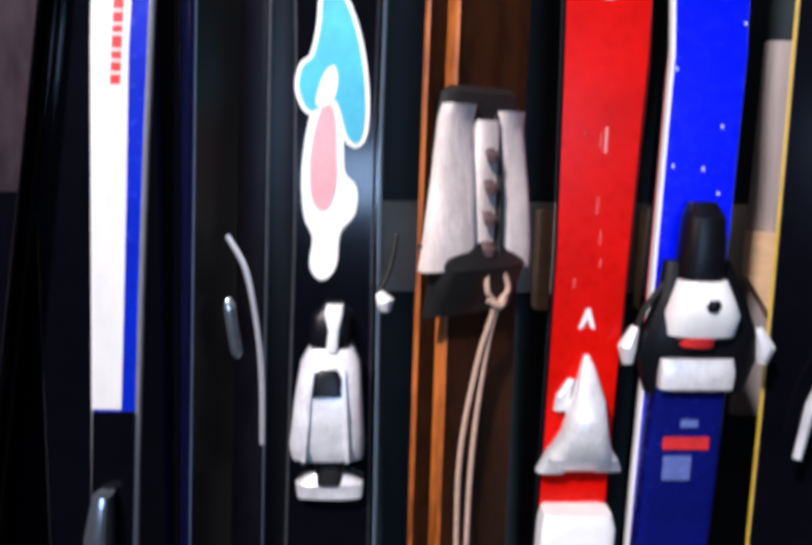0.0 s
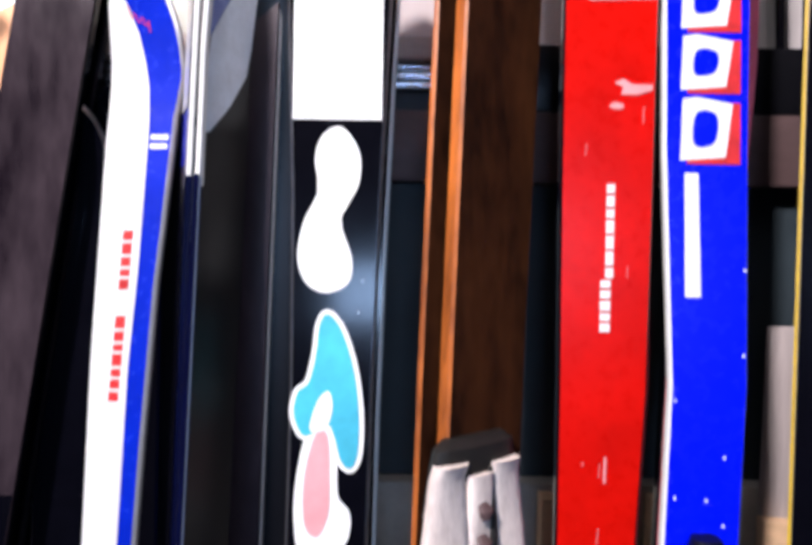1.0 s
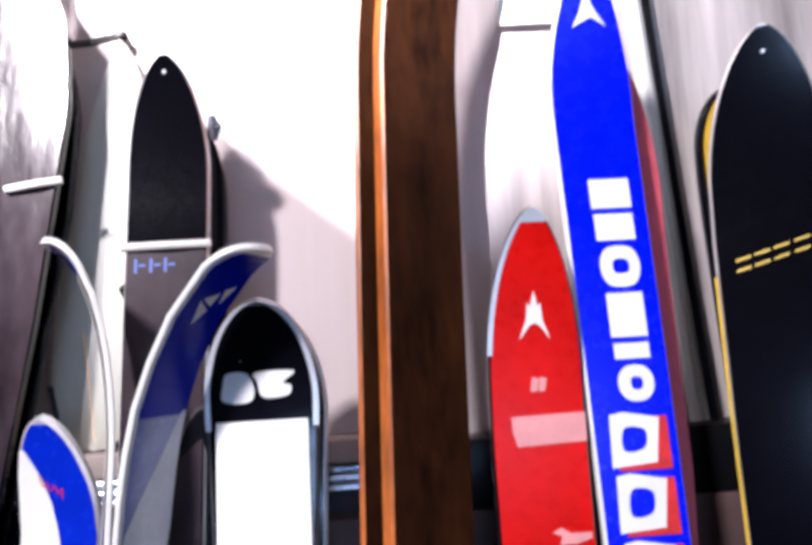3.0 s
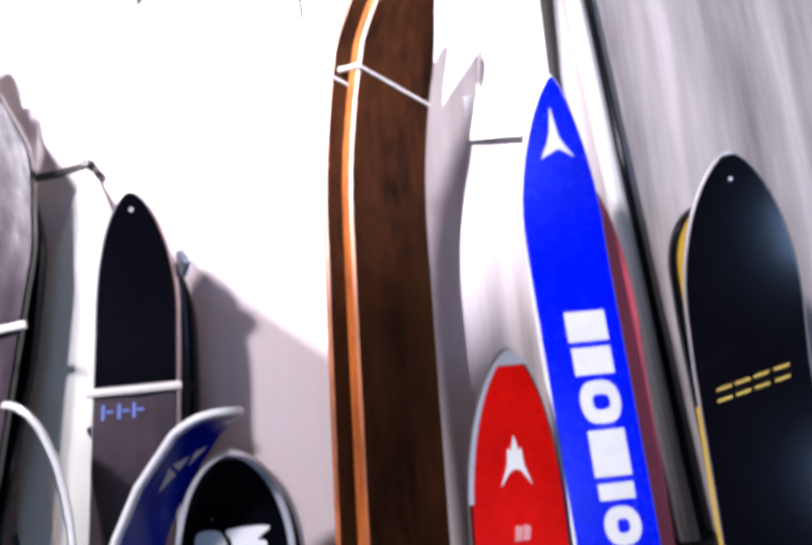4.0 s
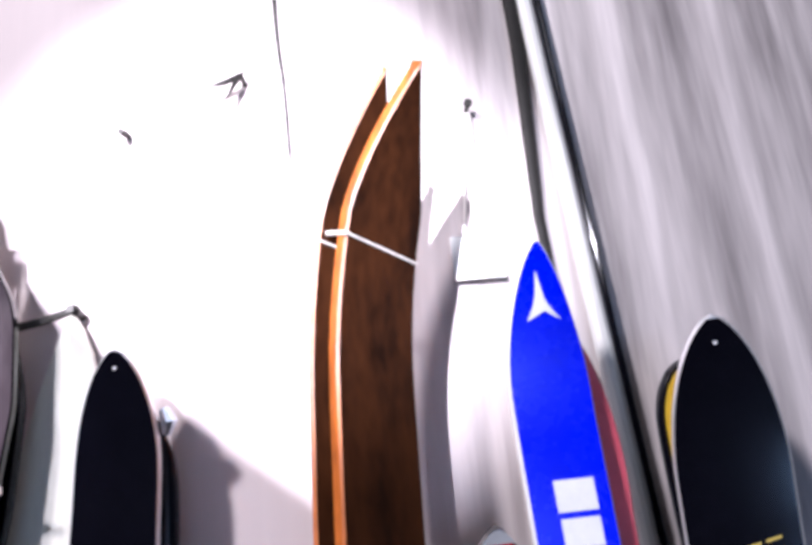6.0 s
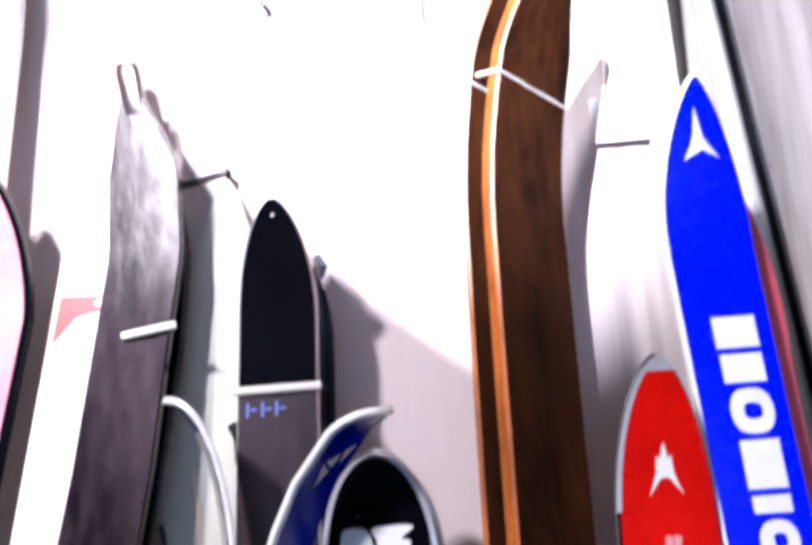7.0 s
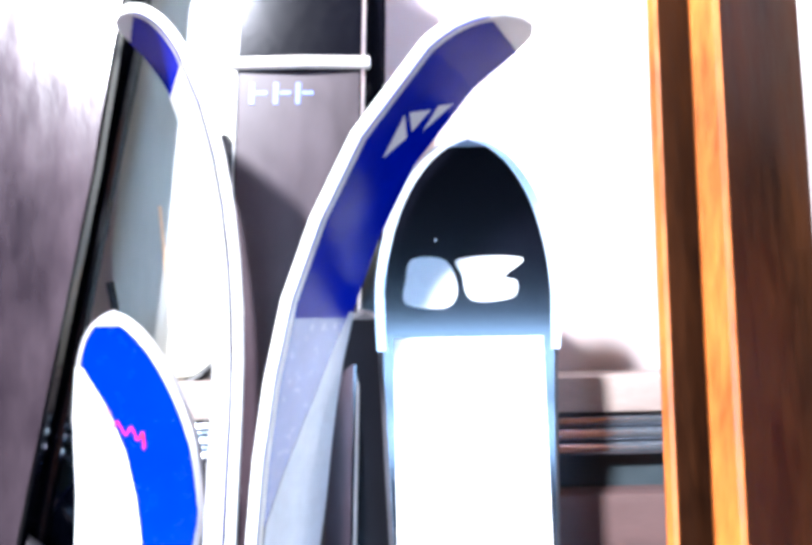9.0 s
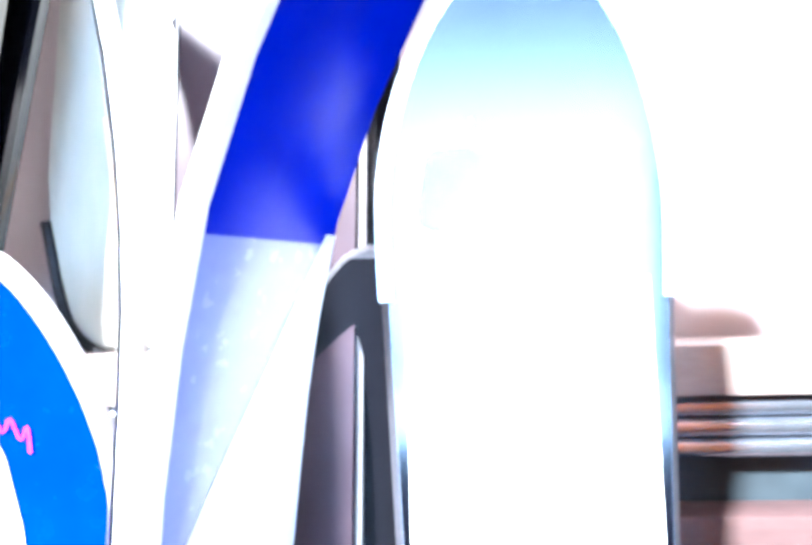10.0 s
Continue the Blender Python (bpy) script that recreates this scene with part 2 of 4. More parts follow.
class Ski:
    """A ski that stands on its tail: xs (height, middle), widths (height, half width), y at 1.5 m and slope, turn about its
    length in degrees, thickness, tip height and shoulder, bend of the tip along its face."""

    def __init__(self, label, xs, widths, y, slope, turn, thick, tip, shoulder, bend, start, power=2.0, side=None, face=None, rim=0.003, group="", name="ski", bendpow=2.0, root=0.5, category="ski", curl=False):
        self.xs, self.ws, self.y, self.slope, self.t = xs, widths, y, slope, thick
        a = radians(turn)
        self.W, self.N = Vector((math.cos(a), math.sin(a), 0)), Vector((math.sin(a), -math.cos(a), 0))
        self.tip, self.shoulder, self.h, self.start, self.p, self.bp, self.root, self.curl = tip, shoulder, bend, start, power, bendpow, root, curl
        b = self.mid(0.0)
        self.ob = thing(name, (b.x, b.y, 0), label, category, group)
        zs = list(np.linspace(0, start, 10)) + list(np.linspace(start, shoulder, 8))[1:] if start < shoulder else list(np.linspace(0, shoulder, 14))
        self.zs = zs + [shoulder + (tip - shoulder) * math.sin(k / 16 * math.pi / 2) for k in range(1, 17)]
        loops = []
        for z in self.zs:
            w, h, c = max(self.half(z), 0.0015), thick / 2, min(0.0025, thick / 4)
            w2 = max(w - c, 0.0008)
            m = self.mid(z)
            nn = self.normal(z)
            loops.append([m + self.W * u + nn * v for u, v in ((-w, -h + c), (-w2, -h), (w2, -h), (w, -h + c), (w, h - c), (w2, h), (-w2, h), (-w, h - c))])
        self.body = part("body", rings(loops), side or BLACK, self.ob)
        if face:
            self.top = self.strip("topsheet", [(z, -max(self.half(z) - rim, 0.0006), max(self.half(z) - rim, 0.0006)) for z in self.zs if z < tip - rim], face, 0.0005)

    def half(self, z):
        w = float(np.interp(min(z, self.shoulder), [p[0] for p in self.ws], [p[1] for p in self.ws]))
        if z > self.shoulder:
            k = min(1, (z - self.shoulder) / (self.tip - self.shoulder))
            if self.curl:
                s = self.bend(self.shoulder)
                k = min(1, max(0, (self.bend(z) - s) / (self.h - s)))
            w *= max(0, 1 - k ** self.p) ** self.root
        return w

    def mid(self, z):
        xs = self.xs
        if z < xs[0][0]:
            x = xs[0][1] + (z - xs[0][0]) * (xs[1][1] - xs[0][1]) / (xs[1][0] - xs[0][0])
        elif z > xs[-1][0]:
            x = xs[-1][1] + (z - xs[-1][0]) * (xs[-1][1] - xs[-2][1]) / (xs[-1][0] - xs[-2][0])
        else:
            x = float(np.interp(z, [p[0] for p in xs], [p[1] for p in xs]))
        m = Vector((x, self.y + self.slope * (z - 1.5), z))
        return m + self.N * self.bend(z)

    def bend(self, z):
        if z <= self.start:
            return 0.0
        k = min(1.0, (z - self.start) / (self.tip - self.start))
        return self.h * (1 - math.sqrt(1 - k * k)) if self.curl else self.h * k ** self.bp

    def normal(self, z):
        """The way the face looks at that height."""
        d = 0.002
        s = (self.bend(min(z, self.tip - 0.0005)) - self.bend(min(z, self.tip - 0.0005) - d)) / d
        return (self.N - Vector((0, 0, s))).normalized()

    def at(self, u, z, off=0.0):
        return self.mid(z) + self.W * u + self.normal(z) * (self.t / 2 + off)

    def u_of(self, x, z):
        """Across the ski, for a room x at that height."""
        return (x - self.mid(z).x) / max(self.W.x, 0.2)

    def strip(self, name, rows, material, off=0.001, label="", parent=None):
        bm = bmesh.new()
        pairs = [(bm.verts.new(self.at(a, z, off)), bm.verts.new(self.at(b, z, off))) for z, a, b in rows]
        for (a, b), (c, d) in zip(pairs, pairs[1:]):
            bm.faces.new((a, b, d, c))
        return part(name, bm, material, parent or self.ob, label)

    def edge(self, name, z0, z1, material, side=-1, label=""):
        """A strip along the sidewall."""
        bm = bmesh.new()
        zs = sorted({z0, z1, *(z for z in self.zs if z0 < z < z1), *np.linspace(z0, z1, 8)})
        pairs = []
        for z in zs:
            w = side * (max(self.half(z), 0.0015) + 0.0004)
            pairs.append((bm.verts.new(self.at(w, z, 0.0003)), bm.verts.new(self.at(w, z, -self.t))))
        for (a, b), (c, d) in zip(pairs, pairs[1:]):
            bm.faces.new((a, b, d, c))
        return part(name, bm, material, self.ob, label)

    def decal(self, name, outline, material, off=0.0012, label="", parent=None):
        bm = bmesh.new()
        f = bm.faces.new([bm.verts.new(self.at(u, z, off)) for u, z in outline])
        bmesh.ops.triangulate(bm, faces=[f])
        return part(name, bm, material, parent or self.ob, label)

    def block(self, name, sections, material, label="", parent=None, square=3.0, n=20):
        """A lofted fitting: sections (height, u0, u1, lift0, lift1) from bottom to top."""
        loops = []
        for z, u0, u1, l0, l1 in sections:
            cu, cl, ru, rl = (u0 + u1) / 2, (l0 + l1) / 2, abs(u1 - u0) / 2, abs(l1 - l0) / 2
            loop = []
            for k in range(n):
                q = 2 * math.pi * k / n
                c, s = math.cos(q), math.sin(q)
                loop.append(self.at(cu + ru * math.copysign(abs(c) ** (2 / square), c), z, cl + rl * math.copysign(abs(s) ** (2 / square), s)))
            loops.append(loop)
        return part(name, rings(loops), material, parent or self.ob, label)


def blob(points, n=6):
    """A smooth closed outline through points (u, z)."""
    out, P = [], points
    for i in range(len(P)):
        a, b, c, d = (Vector((*P[(i + k) % len(P)], 0)) for k in (-1, 0, 1, 2))
        for k in range(n):
            t = k / n
            v = 0.5 * ((2 * b) + (c - a) * t + (2 * a - 5 * b + 4 * c - d) * t * t + (3 * b - a - 3 * c + d) * t ** 3)
            out.append((v.x, v.y))
    return out


def grow(points, d):
    """An outline pushed outwards."""
    out = []
    n = len(points)
    area = sum(points[i][0] * points[(i + 1) % n][1] - points[(i + 1) % n][0] * points[i][1] for i in range(n))
    sg = 1 if area > 0 else -1
    for i in range(n):
        a, b = points[i - 1], points[(i + 1) % n]
        dx, dz = b[0] - a[0], b[1] - a[1]
        l = math.hypot(dx, dz) or 1
        out.append((points[i][0] + sg * d * dz / l, points[i][1] - sg * d * dx / l))
    return out


# ---------------------------------------------------------------- room
solid("floor", box(-2.6, 2.6, -2.6, 1.05, -0.1, 0), FLOOR, "worn grey floor under the skis", "floor", "structure")
solid("ceiling", box(-2.6, 2.6, -2.6, 1.05, 3.6, 3.7), PAINT, "plain painted ceiling", "ceiling", "structure")
solid("wall_north", box(-2.6, 2.6, 0.93, 1.05, 0, 3.6), PLASTER, "streaked whitewashed wall behind the skis", "wall", "structure")
# wall left open around the added sheen lamp
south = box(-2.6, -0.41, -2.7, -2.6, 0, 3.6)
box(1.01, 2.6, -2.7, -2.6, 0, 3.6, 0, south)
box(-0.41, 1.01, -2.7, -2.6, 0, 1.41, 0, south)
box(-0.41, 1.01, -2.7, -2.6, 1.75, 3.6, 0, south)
solid("wall_south", south, PAINT, "plain painted wall with an added lamp slot", "wall", "structure")
# made-up frame for that lamp's opening
window = thing("lamp_slot_1", (0.3, -2.65, 1.41), "small low slot with a dark frame, added around the lamp", "window", kind="structure")
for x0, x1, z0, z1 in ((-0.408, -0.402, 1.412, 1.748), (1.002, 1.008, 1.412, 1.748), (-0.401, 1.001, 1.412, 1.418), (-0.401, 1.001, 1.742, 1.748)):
    part("slot_frame", box(x0, x1, -2.69, -2.61, z0, z1), IRON, window)
solid("wall_west", box(-2.7, -2.6, -2.6, 1.05, 0, 3.6), PAINT, "plain painted wall", "wall", "structure")
solid("wall_east", box(2.6, 2.7, -2.6, 1.05, 0, 3.6), PAINT, "plain painted wall", "wall", "structure")

# low panelling with its ledge, steel rail and boards
dado = thing("ski_rack", (0, 0.9, 0), "long dark panelled ski rack with a steel rail against the wall", "ski rack")
part("back_panel", box(-1.6, 1.6, 0.895, 0.928, 0.0, 1.535), PANEL, dado, "slate blue panel")
part("ledge", box(-1.6, 0.128, 0.872, 0.928, 1.528, 1.553, 0.003), LEDGE, dado, "grey brown wooden ledge")
part("ledge", box(0.13, 1.6, 0.868, 0.928, 1.474, 1.545, 0.003), BLACKMATT, dado, "black ledge block")
part("upper_board", box(-1.6, 1.6, 0.866, 0.894, 1.398, 1.474, 0.004), BROWN, dado, "dark brown board")
part("lower_board", box(-0.135, 1.6, 0.868, 0.894, 0.965, 1.068, 0.003), BEIGE, dado, "beige board")
for z in (1.522, 1.512, 1.502):
    part("rail", tube([(-1.6, 0.882, z), (0.13, 0.882, z)], 0.0046, 12), RAIL, dado, "blue steel rail")
for x in (0.168, 0.287):
    part("batten", box(x - 0.008, x + 0.008, 0.84, 0.866, 0.95, 1.062, 0.002), PALEWOOD, dado, "pale wooden batten")
part("upright", box(0.404, 0.456, 0.856, 0.8675, 0.82, 1.248, 0.003), WEATHERED, dado, "weathered grey wooden upright")
out = [(0.398, 1.042), (0.459, 1.036), (0.457, 0.937), (0.43, 0.943), (0.398, 0.99)]
part("block", rings([[Vector((x, 0.838, z)) for x, z in out], [Vector((x, 0.8555, z)) for x, z in out]]), PALEWOOD, dado, "pale pine block")

# ---------------------------------------------------------------- skis of the row
PAIR = "pairs of skis leaning on the rack"


def rect(u0, u1, z0, z1):
    return [(u0, z0), (u1, z0), (u1, z1), (u0, z1)]


# black ski with stickers, and its twin behind
KX = [(0.76, -0.062), (1.12, -0.055), (1.366, -0.0525), (1.6, -0.053)]
KW = [(0, 0.045), (0.76, 0.041), (1.12, 0.0365), (1.366, 0.041), (1.6, 0.0505)]
k2 = Ski("black ski with a pale tip rim, twin of the stickered one", [(z, x + 0.006) for z, x in KX], KW, 0.803, 0.09, 4, 0.012, 1.682, 1.59, 0.03, 1.5, 2.0, IVORY, BLACK, 0.004, PAIR)
k = Ski("glossy black ski with white stickers and an alloy binding", KX, KW, 0.772, 0.09, 0, 0.014, 1.693, 1.6, 0.028, 1.55, 2.0, STEEL, BLACK, 0.0028, PAIR)
k.strip("tip_rim", [(z, -k.half(z) - 0.0006, -max(k.half(z) - 0.0045, 0.0)) for z in [1.578, 1.59] + [q for q in k.zs if q > 1.6]], CHROME, 0.001, "bright steel tip rim")
k.strip("tip_rim", [(z, max(k.half(z) - 0.0045, 0.0), k.half(z) + 0.0006) for z in [1.578, 1.59] + [q for q in k.zs if q > 1.6]], CHROME, 0.001, "bright steel tip rim")
part("brake_tip", tube([(-0.014, 0.70, 0.998), (-0.008, 0.698, 0.99), (-0.008, 0.698, 0.982)], [0.004, 0.0085, 0.005], 10), WHITE, k.ob, "white plastic brake tip")
part("brake_arm", tube(smooth([(-0.014, 0.7, 0.998), (-0.004, 0.703, 1.02), (0.002, 0.71, 1.05)], 5), 0.0022), IRON, k.ob)
k2.edge("dark_edge", 0.02, 1.56, BLACK, 1, "dark sidewall")
k.decal("paper_label", rect(-0.041, 0.0405, 1.446, 1.585), PAPER, 0.0014, "blank white paper label")
k.decal("logo_patch", blob([(-0.034, 1.604), (-0.012, 1.602), (-0.006, 1.612), (-0.012, 1.628), (-0.03, 1.629), (-0.034, 1.618)], 4), WHITE, 0.0014, "white printed patch")
k.decal("logo_patch", blob([(0.002, 1.606), (0.024, 1.607), (0.027, 1.616), (0.02, 1.619), (0.03, 1.629), (-0.005, 1.629), (-0.003, 1.62)], 4), WHITE, 0.0014, "white printed patch")
k.decal("white_sticker", blob([(-0.008, 1.288), (0.012, 1.296), (0.016, 1.318), (0.005, 1.352), (0.012, 1.37), (0.021, 1.39), (0.02, 1.418), (0.004, 1.439), (-0.013, 1.432), (-0.02, 1.41), (-0.016, 1.385), (-0.02, 1.372), (-0.03, 1.35), (-0.034, 1.32), (-0.026, 1.297)], 5), PAPER, 0.0014, "white wavy sticker")
fin = blob([(-0.005, 1.269), (0.008, 1.255), (0.02, 1.22), (0.026, 1.18), (0.026, 1.145), (0.02, 1.131), (0.011, 1.137), (0.004, 1.16), (-0.002, 1.17), (-0.012, 1.164), (-0.024, 1.16), (-0.033, 1.178), (-0.03, 1.198), (-0.02, 1.208), (-0.014, 1.235), (-0.012, 1.258)], 5)
tailp = blob([(-0.014, 1.168), (0.002, 1.168), (0.004, 1.14), (0.006, 1.105), (0.017, 1.09), (0.016, 1.068), (0.003, 1.05), (0.0, 1.02), (-0.01, 1.009), (-0.018, 1.02), (-0.016, 1.045), (-0.024, 1.065), (-0.027, 1.1), (-0.023, 1.14)], 5)
k.decal("sticker_border", grow(fin, 0.0042), PAPER, 0.0014, "white sticker border")
k.decal("sticker_border", grow(tailp, 0.0035), PAPER, 0.0017, "white sticker border")
k.decal("sticker_print", fin, CYAN, 0.0021, "cyan printed shape")
k.decal("sticker_print", blob([(-0.013, 1.16), (-0.002, 1.16), (0.001, 1.12), (0.001, 1.09), (-0.008, 1.07), (-0.02, 1.08), (-0.022, 1.12)], 5), ROSE, 0.0024, "pink printed shape")
k.decal("sticker_loop", blob([(-0.018, 1.165), (-0.004, 1.166), (0.002, 1.185), (-0.002, 1.2), (-0.012, 1.19)], 5), PAPER, 0.0026)
toe = k.block("toe_piece", [(0.846, -0.033, 0.033, 0, 0.03), (0.86, -0.035, 0.034, 0, 0.036), (0.9, -0.031, 0.031, 0, 0.037), (0.935, -0.026, 0.028, 0, 0.03), (0.946, -0.02, 0.022, 0, 0.022)], SILVER, "pale cast alloy toe piece")
k.block("recess", [(0.908, -0.013, 0.013, 0.034, 0.0385), (0.925, -0.012, 0.012, 0.03, 0.0365), (0.931, -0.008, 0.008, 0.026, 0.034)], BLACKMATT, "dark recess", toe)
k.block("ridge", [(0.85, -0.022, -0.017, 0.03, 0.0405), (0.9, -0.018, -0.014, 0.03, 0.041), (0.93, -0.014, -0.011, 0.024, 0.035)], SILVER, "", toe)
k.block("ridge", [(0.85, 0.017, 0.022, 0.03, 0.0405), (0.9, 0.015, 0.019, 0.03, 0.041), (0.93, 0.013, 0.016, 0.024, 0.035)], SILVER, "", toe)
k.block("spring_housing", [(0.94, -0.017, 0.016, 0, 0.018), (0.955, -0.02, 0.02, 0, 0.022), (0.975, -0.018, 0.02, 0, 0.02), (0.987, -0.006, 0.01, 0, 0.012)], BLACKMATT, "black spring housing")
k.block("lever", [(0.945, -0.003, 0.008, 0.02, 0.028), (0.965, -0.001, 0.009, 0.02, 0.03), (0.978, -0.005, 0.012, 0.016, 0.028), (0.986, -0.004, 0.012, 0.01, 0.022)], WHITE, "white lever")
k.block("heel_plate", [(0.804, -0.028, 0.033, 0.0, 0.016), (0.818, -0.03, 0.034, 0, 0.018), (0.826, -0.016, 0.018, 0, 0.014)], SILVER, "worn alloy plate")
k.block("stem", [(0.818, -0.01, 0.014, 0.004, 0.02), (0.85, -0.012, 0.014, 0.004, 0.02)], IRON)

# old hickory pair, turned, base to base
HX = [(1.0, 0.0735), (1.155, 0.0765), (1.6, 0.0915), (2.03, 0.107)]
HW = [(0, 0.042), (1.2, 0.0415), (1.9, 0.0445), (2.04, 0.044)]
for n, (dx, dy) in enumerate(((-0.0205, 0.009), (0, -0.004))):
    h = Ski("old dark-stained hickory ski with bare orange edges" if n else "twin hickory ski behind, dark face and orange edge",
            [(z, x + dx) for z, x in HX], HW, 0.732 + dy, 0.079, 35, 0.0165 if n else 0.0065, 2.192 if n else 2.203, 2.05, 0.1 if n else 0.084, 1.88, 1.35, EDGEWOOD, STAINWOOD, 0.0012, PAIR, bendpow=2.0, root=1.0)
    part("cord_wrap", tube([h.at(u, 2.0285 - 0.02 * i / 6, 0.0008) for i, u in enumerate(np.linspace(-0.0445, 0.0445, 7))], 0.0014, 6), CORD, h.ob, "thin white cord")
part("cord_side", tube([h.at(-0.0448, 2.0285, 0.001), h.at(-0.0448, 2.0285, -0.056)], 0.0022), CORD, h.ob, "white cord")
h.block("toe_iron", [(1.12, -0.0670, 0.0250, -0.002, 0.01), (1.16, -0.0630, 0.0230, -0.002, 0.018), (1.172, -0.0600, 0.0220, -0.002, 0.016), (1.178, -0.0500, 0.0150, -0.002, 0.008)], IRON, "black iron toe plate")
h.block("toe_flap", [(1.03, -0.0810, -0.0260, 0.002, 0.0225), (1.05, -0.0790, -0.0270, 0.004, 0.0235), (1.1, -0.0730, -0.0290, 0.006, 0.0210), (1.15, -0.0670, -0.0320, 0.006, 0.018), (1.162, -0.0640, -0.0340, 0.006, 0.024)], LEATHER, "pale worn leather flap")
h.block("toe_flap", [(1.026, -0.0020, 0.0380, 0.002, 0.0225), (1.05, -0.0040, 0.0370, 0.004, 0.0235), (1.1, -0.0050, 0.0320, 0.006, 0.0210), (1.145, -0.0080, 0.0260, 0.006, 0.018), (1.158, -0.0080, 0.0220, 0.006, 0.024)], LEATHER, "pale worn leather flap")
tongue = h.block("tongue", [(1.022, -0.0280, -0.0020, 0.004, 0.019), (1.06, -0.0300, 0.0000, 0.004, 0.019), (1.15, -0.0320, -0.0060, 0.008, 0.022)], LEATHER, "creased leather tongue")
for z in (1.045, 1.07, 1.096, 1.122):
    h.block("eyelet", [(z - 0.006, -0.023, -0.014, 0.028, 0.0205), (z, -0.026, -0.011, 0.028, 0.0215), (z + 0.006, -0.023, -0.014, 0.016, 0.022)], BROWN, "rusty eyelet", tongue, 2.0, 12)
h.block("strap", [(1.02, -0.0080, 0.0000, 0.014, 0.0255), (1.09, -0.0090, -0.0020, 0.014, 0.0245), (1.155, -0.0110, -0.0050, 0.008, 0.018)], IRON, "dark strap")
h.block("base_iron", [(0.99, -0.0700, 0.0250, -0.004, 0.012), (1.03, -0.0680, 0.0300, -0.004, 0.03), (1.05, -0.0800, 0.0200, -0.004, 0.02)], IRON, "black iron side plate")
for s in (-1, 1):
    lace = smooth([h.at(-0.0120 + s * 0.008, 1.03, 0.024), h.at(-0.0080 + s * 0.012, 1.01, 0.026), h.at(-0.0080 + s * 0.002, 0.995, 0.024), h.at(-0.0120 + s * 0.004, 0.95, 0.014), h.at(-0.0200 + s * 0.007, 0.87, 0.008), h.at(-0.0200 + s * 0.006, 0.78, 0.006), h.at(-0.0160 + s * 0.004, 0.6, 0.006)], 10)
    part("lace", tube(lace, 0.0024), LACE, h.ob, "tan bootlace")
part("knot", tube(smooth([h.at(-0.0180, 1.003, 0.025), h.at(-0.0080, 0.997, 0.029), h.at(0.0020, 1.003, 0.024)], 5), 0.0032), LACE, h.ob, "tan knot")

# red ski and its twin
RX = [(0.776, 0.1735), (1.093, 0.1855), (1.215, 0.188), (1.5, 0.1885), (1.66, 0.1915)]
RWID = [(0, 0.038), (0.776, 0.0335), (1.093, 0.0358), (1.215, 0.040), (1.5, 0.0425), (1.63, 0.0418)]
Ski("black ski, twin behind the red one", [(z, x + 0.012) for z, x in RX], RWID, 0.772, 0.05, 3, 0.011, 1.70, 1.6, 0.02, 1.55, 2.0, BLACK, NAVY, 0.003, PAIR)
r = Ski("glossy red ski with steel tip guard and white prints", RX, RWID, 0.745, 0.05, 0, 0.012, 1.757, 1.6, 0.035, 1.55, 2.2, BLACK, RED, 0.0022, PAIR, root=0.62)
rim = [z for z in r.zs if z > 1.63]
r.strip("steel_edge", [(z, -r.half(z) - 0.0012, -max(r.half(z) - 0.0032, 0)) for z in rim], CHROME, 0.001, "steel edge")
r.strip("tip_guard", [(z, -r.half(z) - 0.001, r.half(z) + 0.001) for z in r.zs if z > 1.741], CHROME, 0.0012, "grey steel tip guard")
r.decal("arrow_print", [(0.0, 1.686), (0.0035, 1.672), (0.006, 1.675), (0.0075, 1.66), (0.014, 1.642), (0.0045, 1.655), (0.0, 1.657), (-0.0045, 1.655), (-0.014, 1.642), (-0.0075, 1.66), (-0.006, 1.675), (-0.0035, 1.672)], WHITE, 0.0014, "white arrow print")
for u in (-0.006, 0.001):
    r.decal("small_print", [(u, 1.597), (u + 0.006, 1.597), (u + 0.008, 1.608), (u + 0.002, 1.61)], PINKLABEL, 0.0013, "faded small print")
r.decal("pink_label", [(-0.02, 1.55), (0.041, 1.552), (0.041, 1.577), (-0.024, 1.576), (-0.0235, 1.563)], PINKLABEL, 0.0013, "torn pink paper label")
r.decal("chip", [(0.004, 1.478), (0.012, 1.475), (0.01, 1.468), (0.025, 1.468), (0.038, 1.472), (0.038, 1.477), (0.02, 1.477), (0.012, 1.482)], PINKLABEL, 0.0013, "scuffed chip")
r.decal("chip", blob([(0.0, 1.457), (0.01, 1.455), (0.013, 1.459), (0.005, 1.461)], 3), PINKLABEL, 0.0013, "scuffed chip")
random.seed(4)
z = 1.259
while z < 1.385:
    d = random.uniform(0.006, 0.013)
    r.decal("print_bar", rect(-0.0045 + 0.004 * (z > 1.3), 0.0045 + 0.002 * (z > 1.3), z, z + d), WHITE, 0.0014, "white bar of unreadable lettering")
    z += d + 0.0022
r.decal("mark", [(-0.008, 0.963), (-0.004, 0.963), (0, 0.972), (0.004, 0.963), (0.008, 0.963), (0.002, 0.982), (-0.002, 0.982)], WHITE, 0.0014, "white printed mark")
random.seed(21)
for q in range(9):
    u, z, d = random.uniform(-0.03, 0.03), random.uniform(1.0, 1.6), random.uniform(0.004, 0.016)
    r.decal("scratch", [(u, z), (u + 0.0006, z), (u + 0.0012, z + d), (u + 0.0006, z + d)], PINKLABEL, 0.0013, "fine pale scratch")
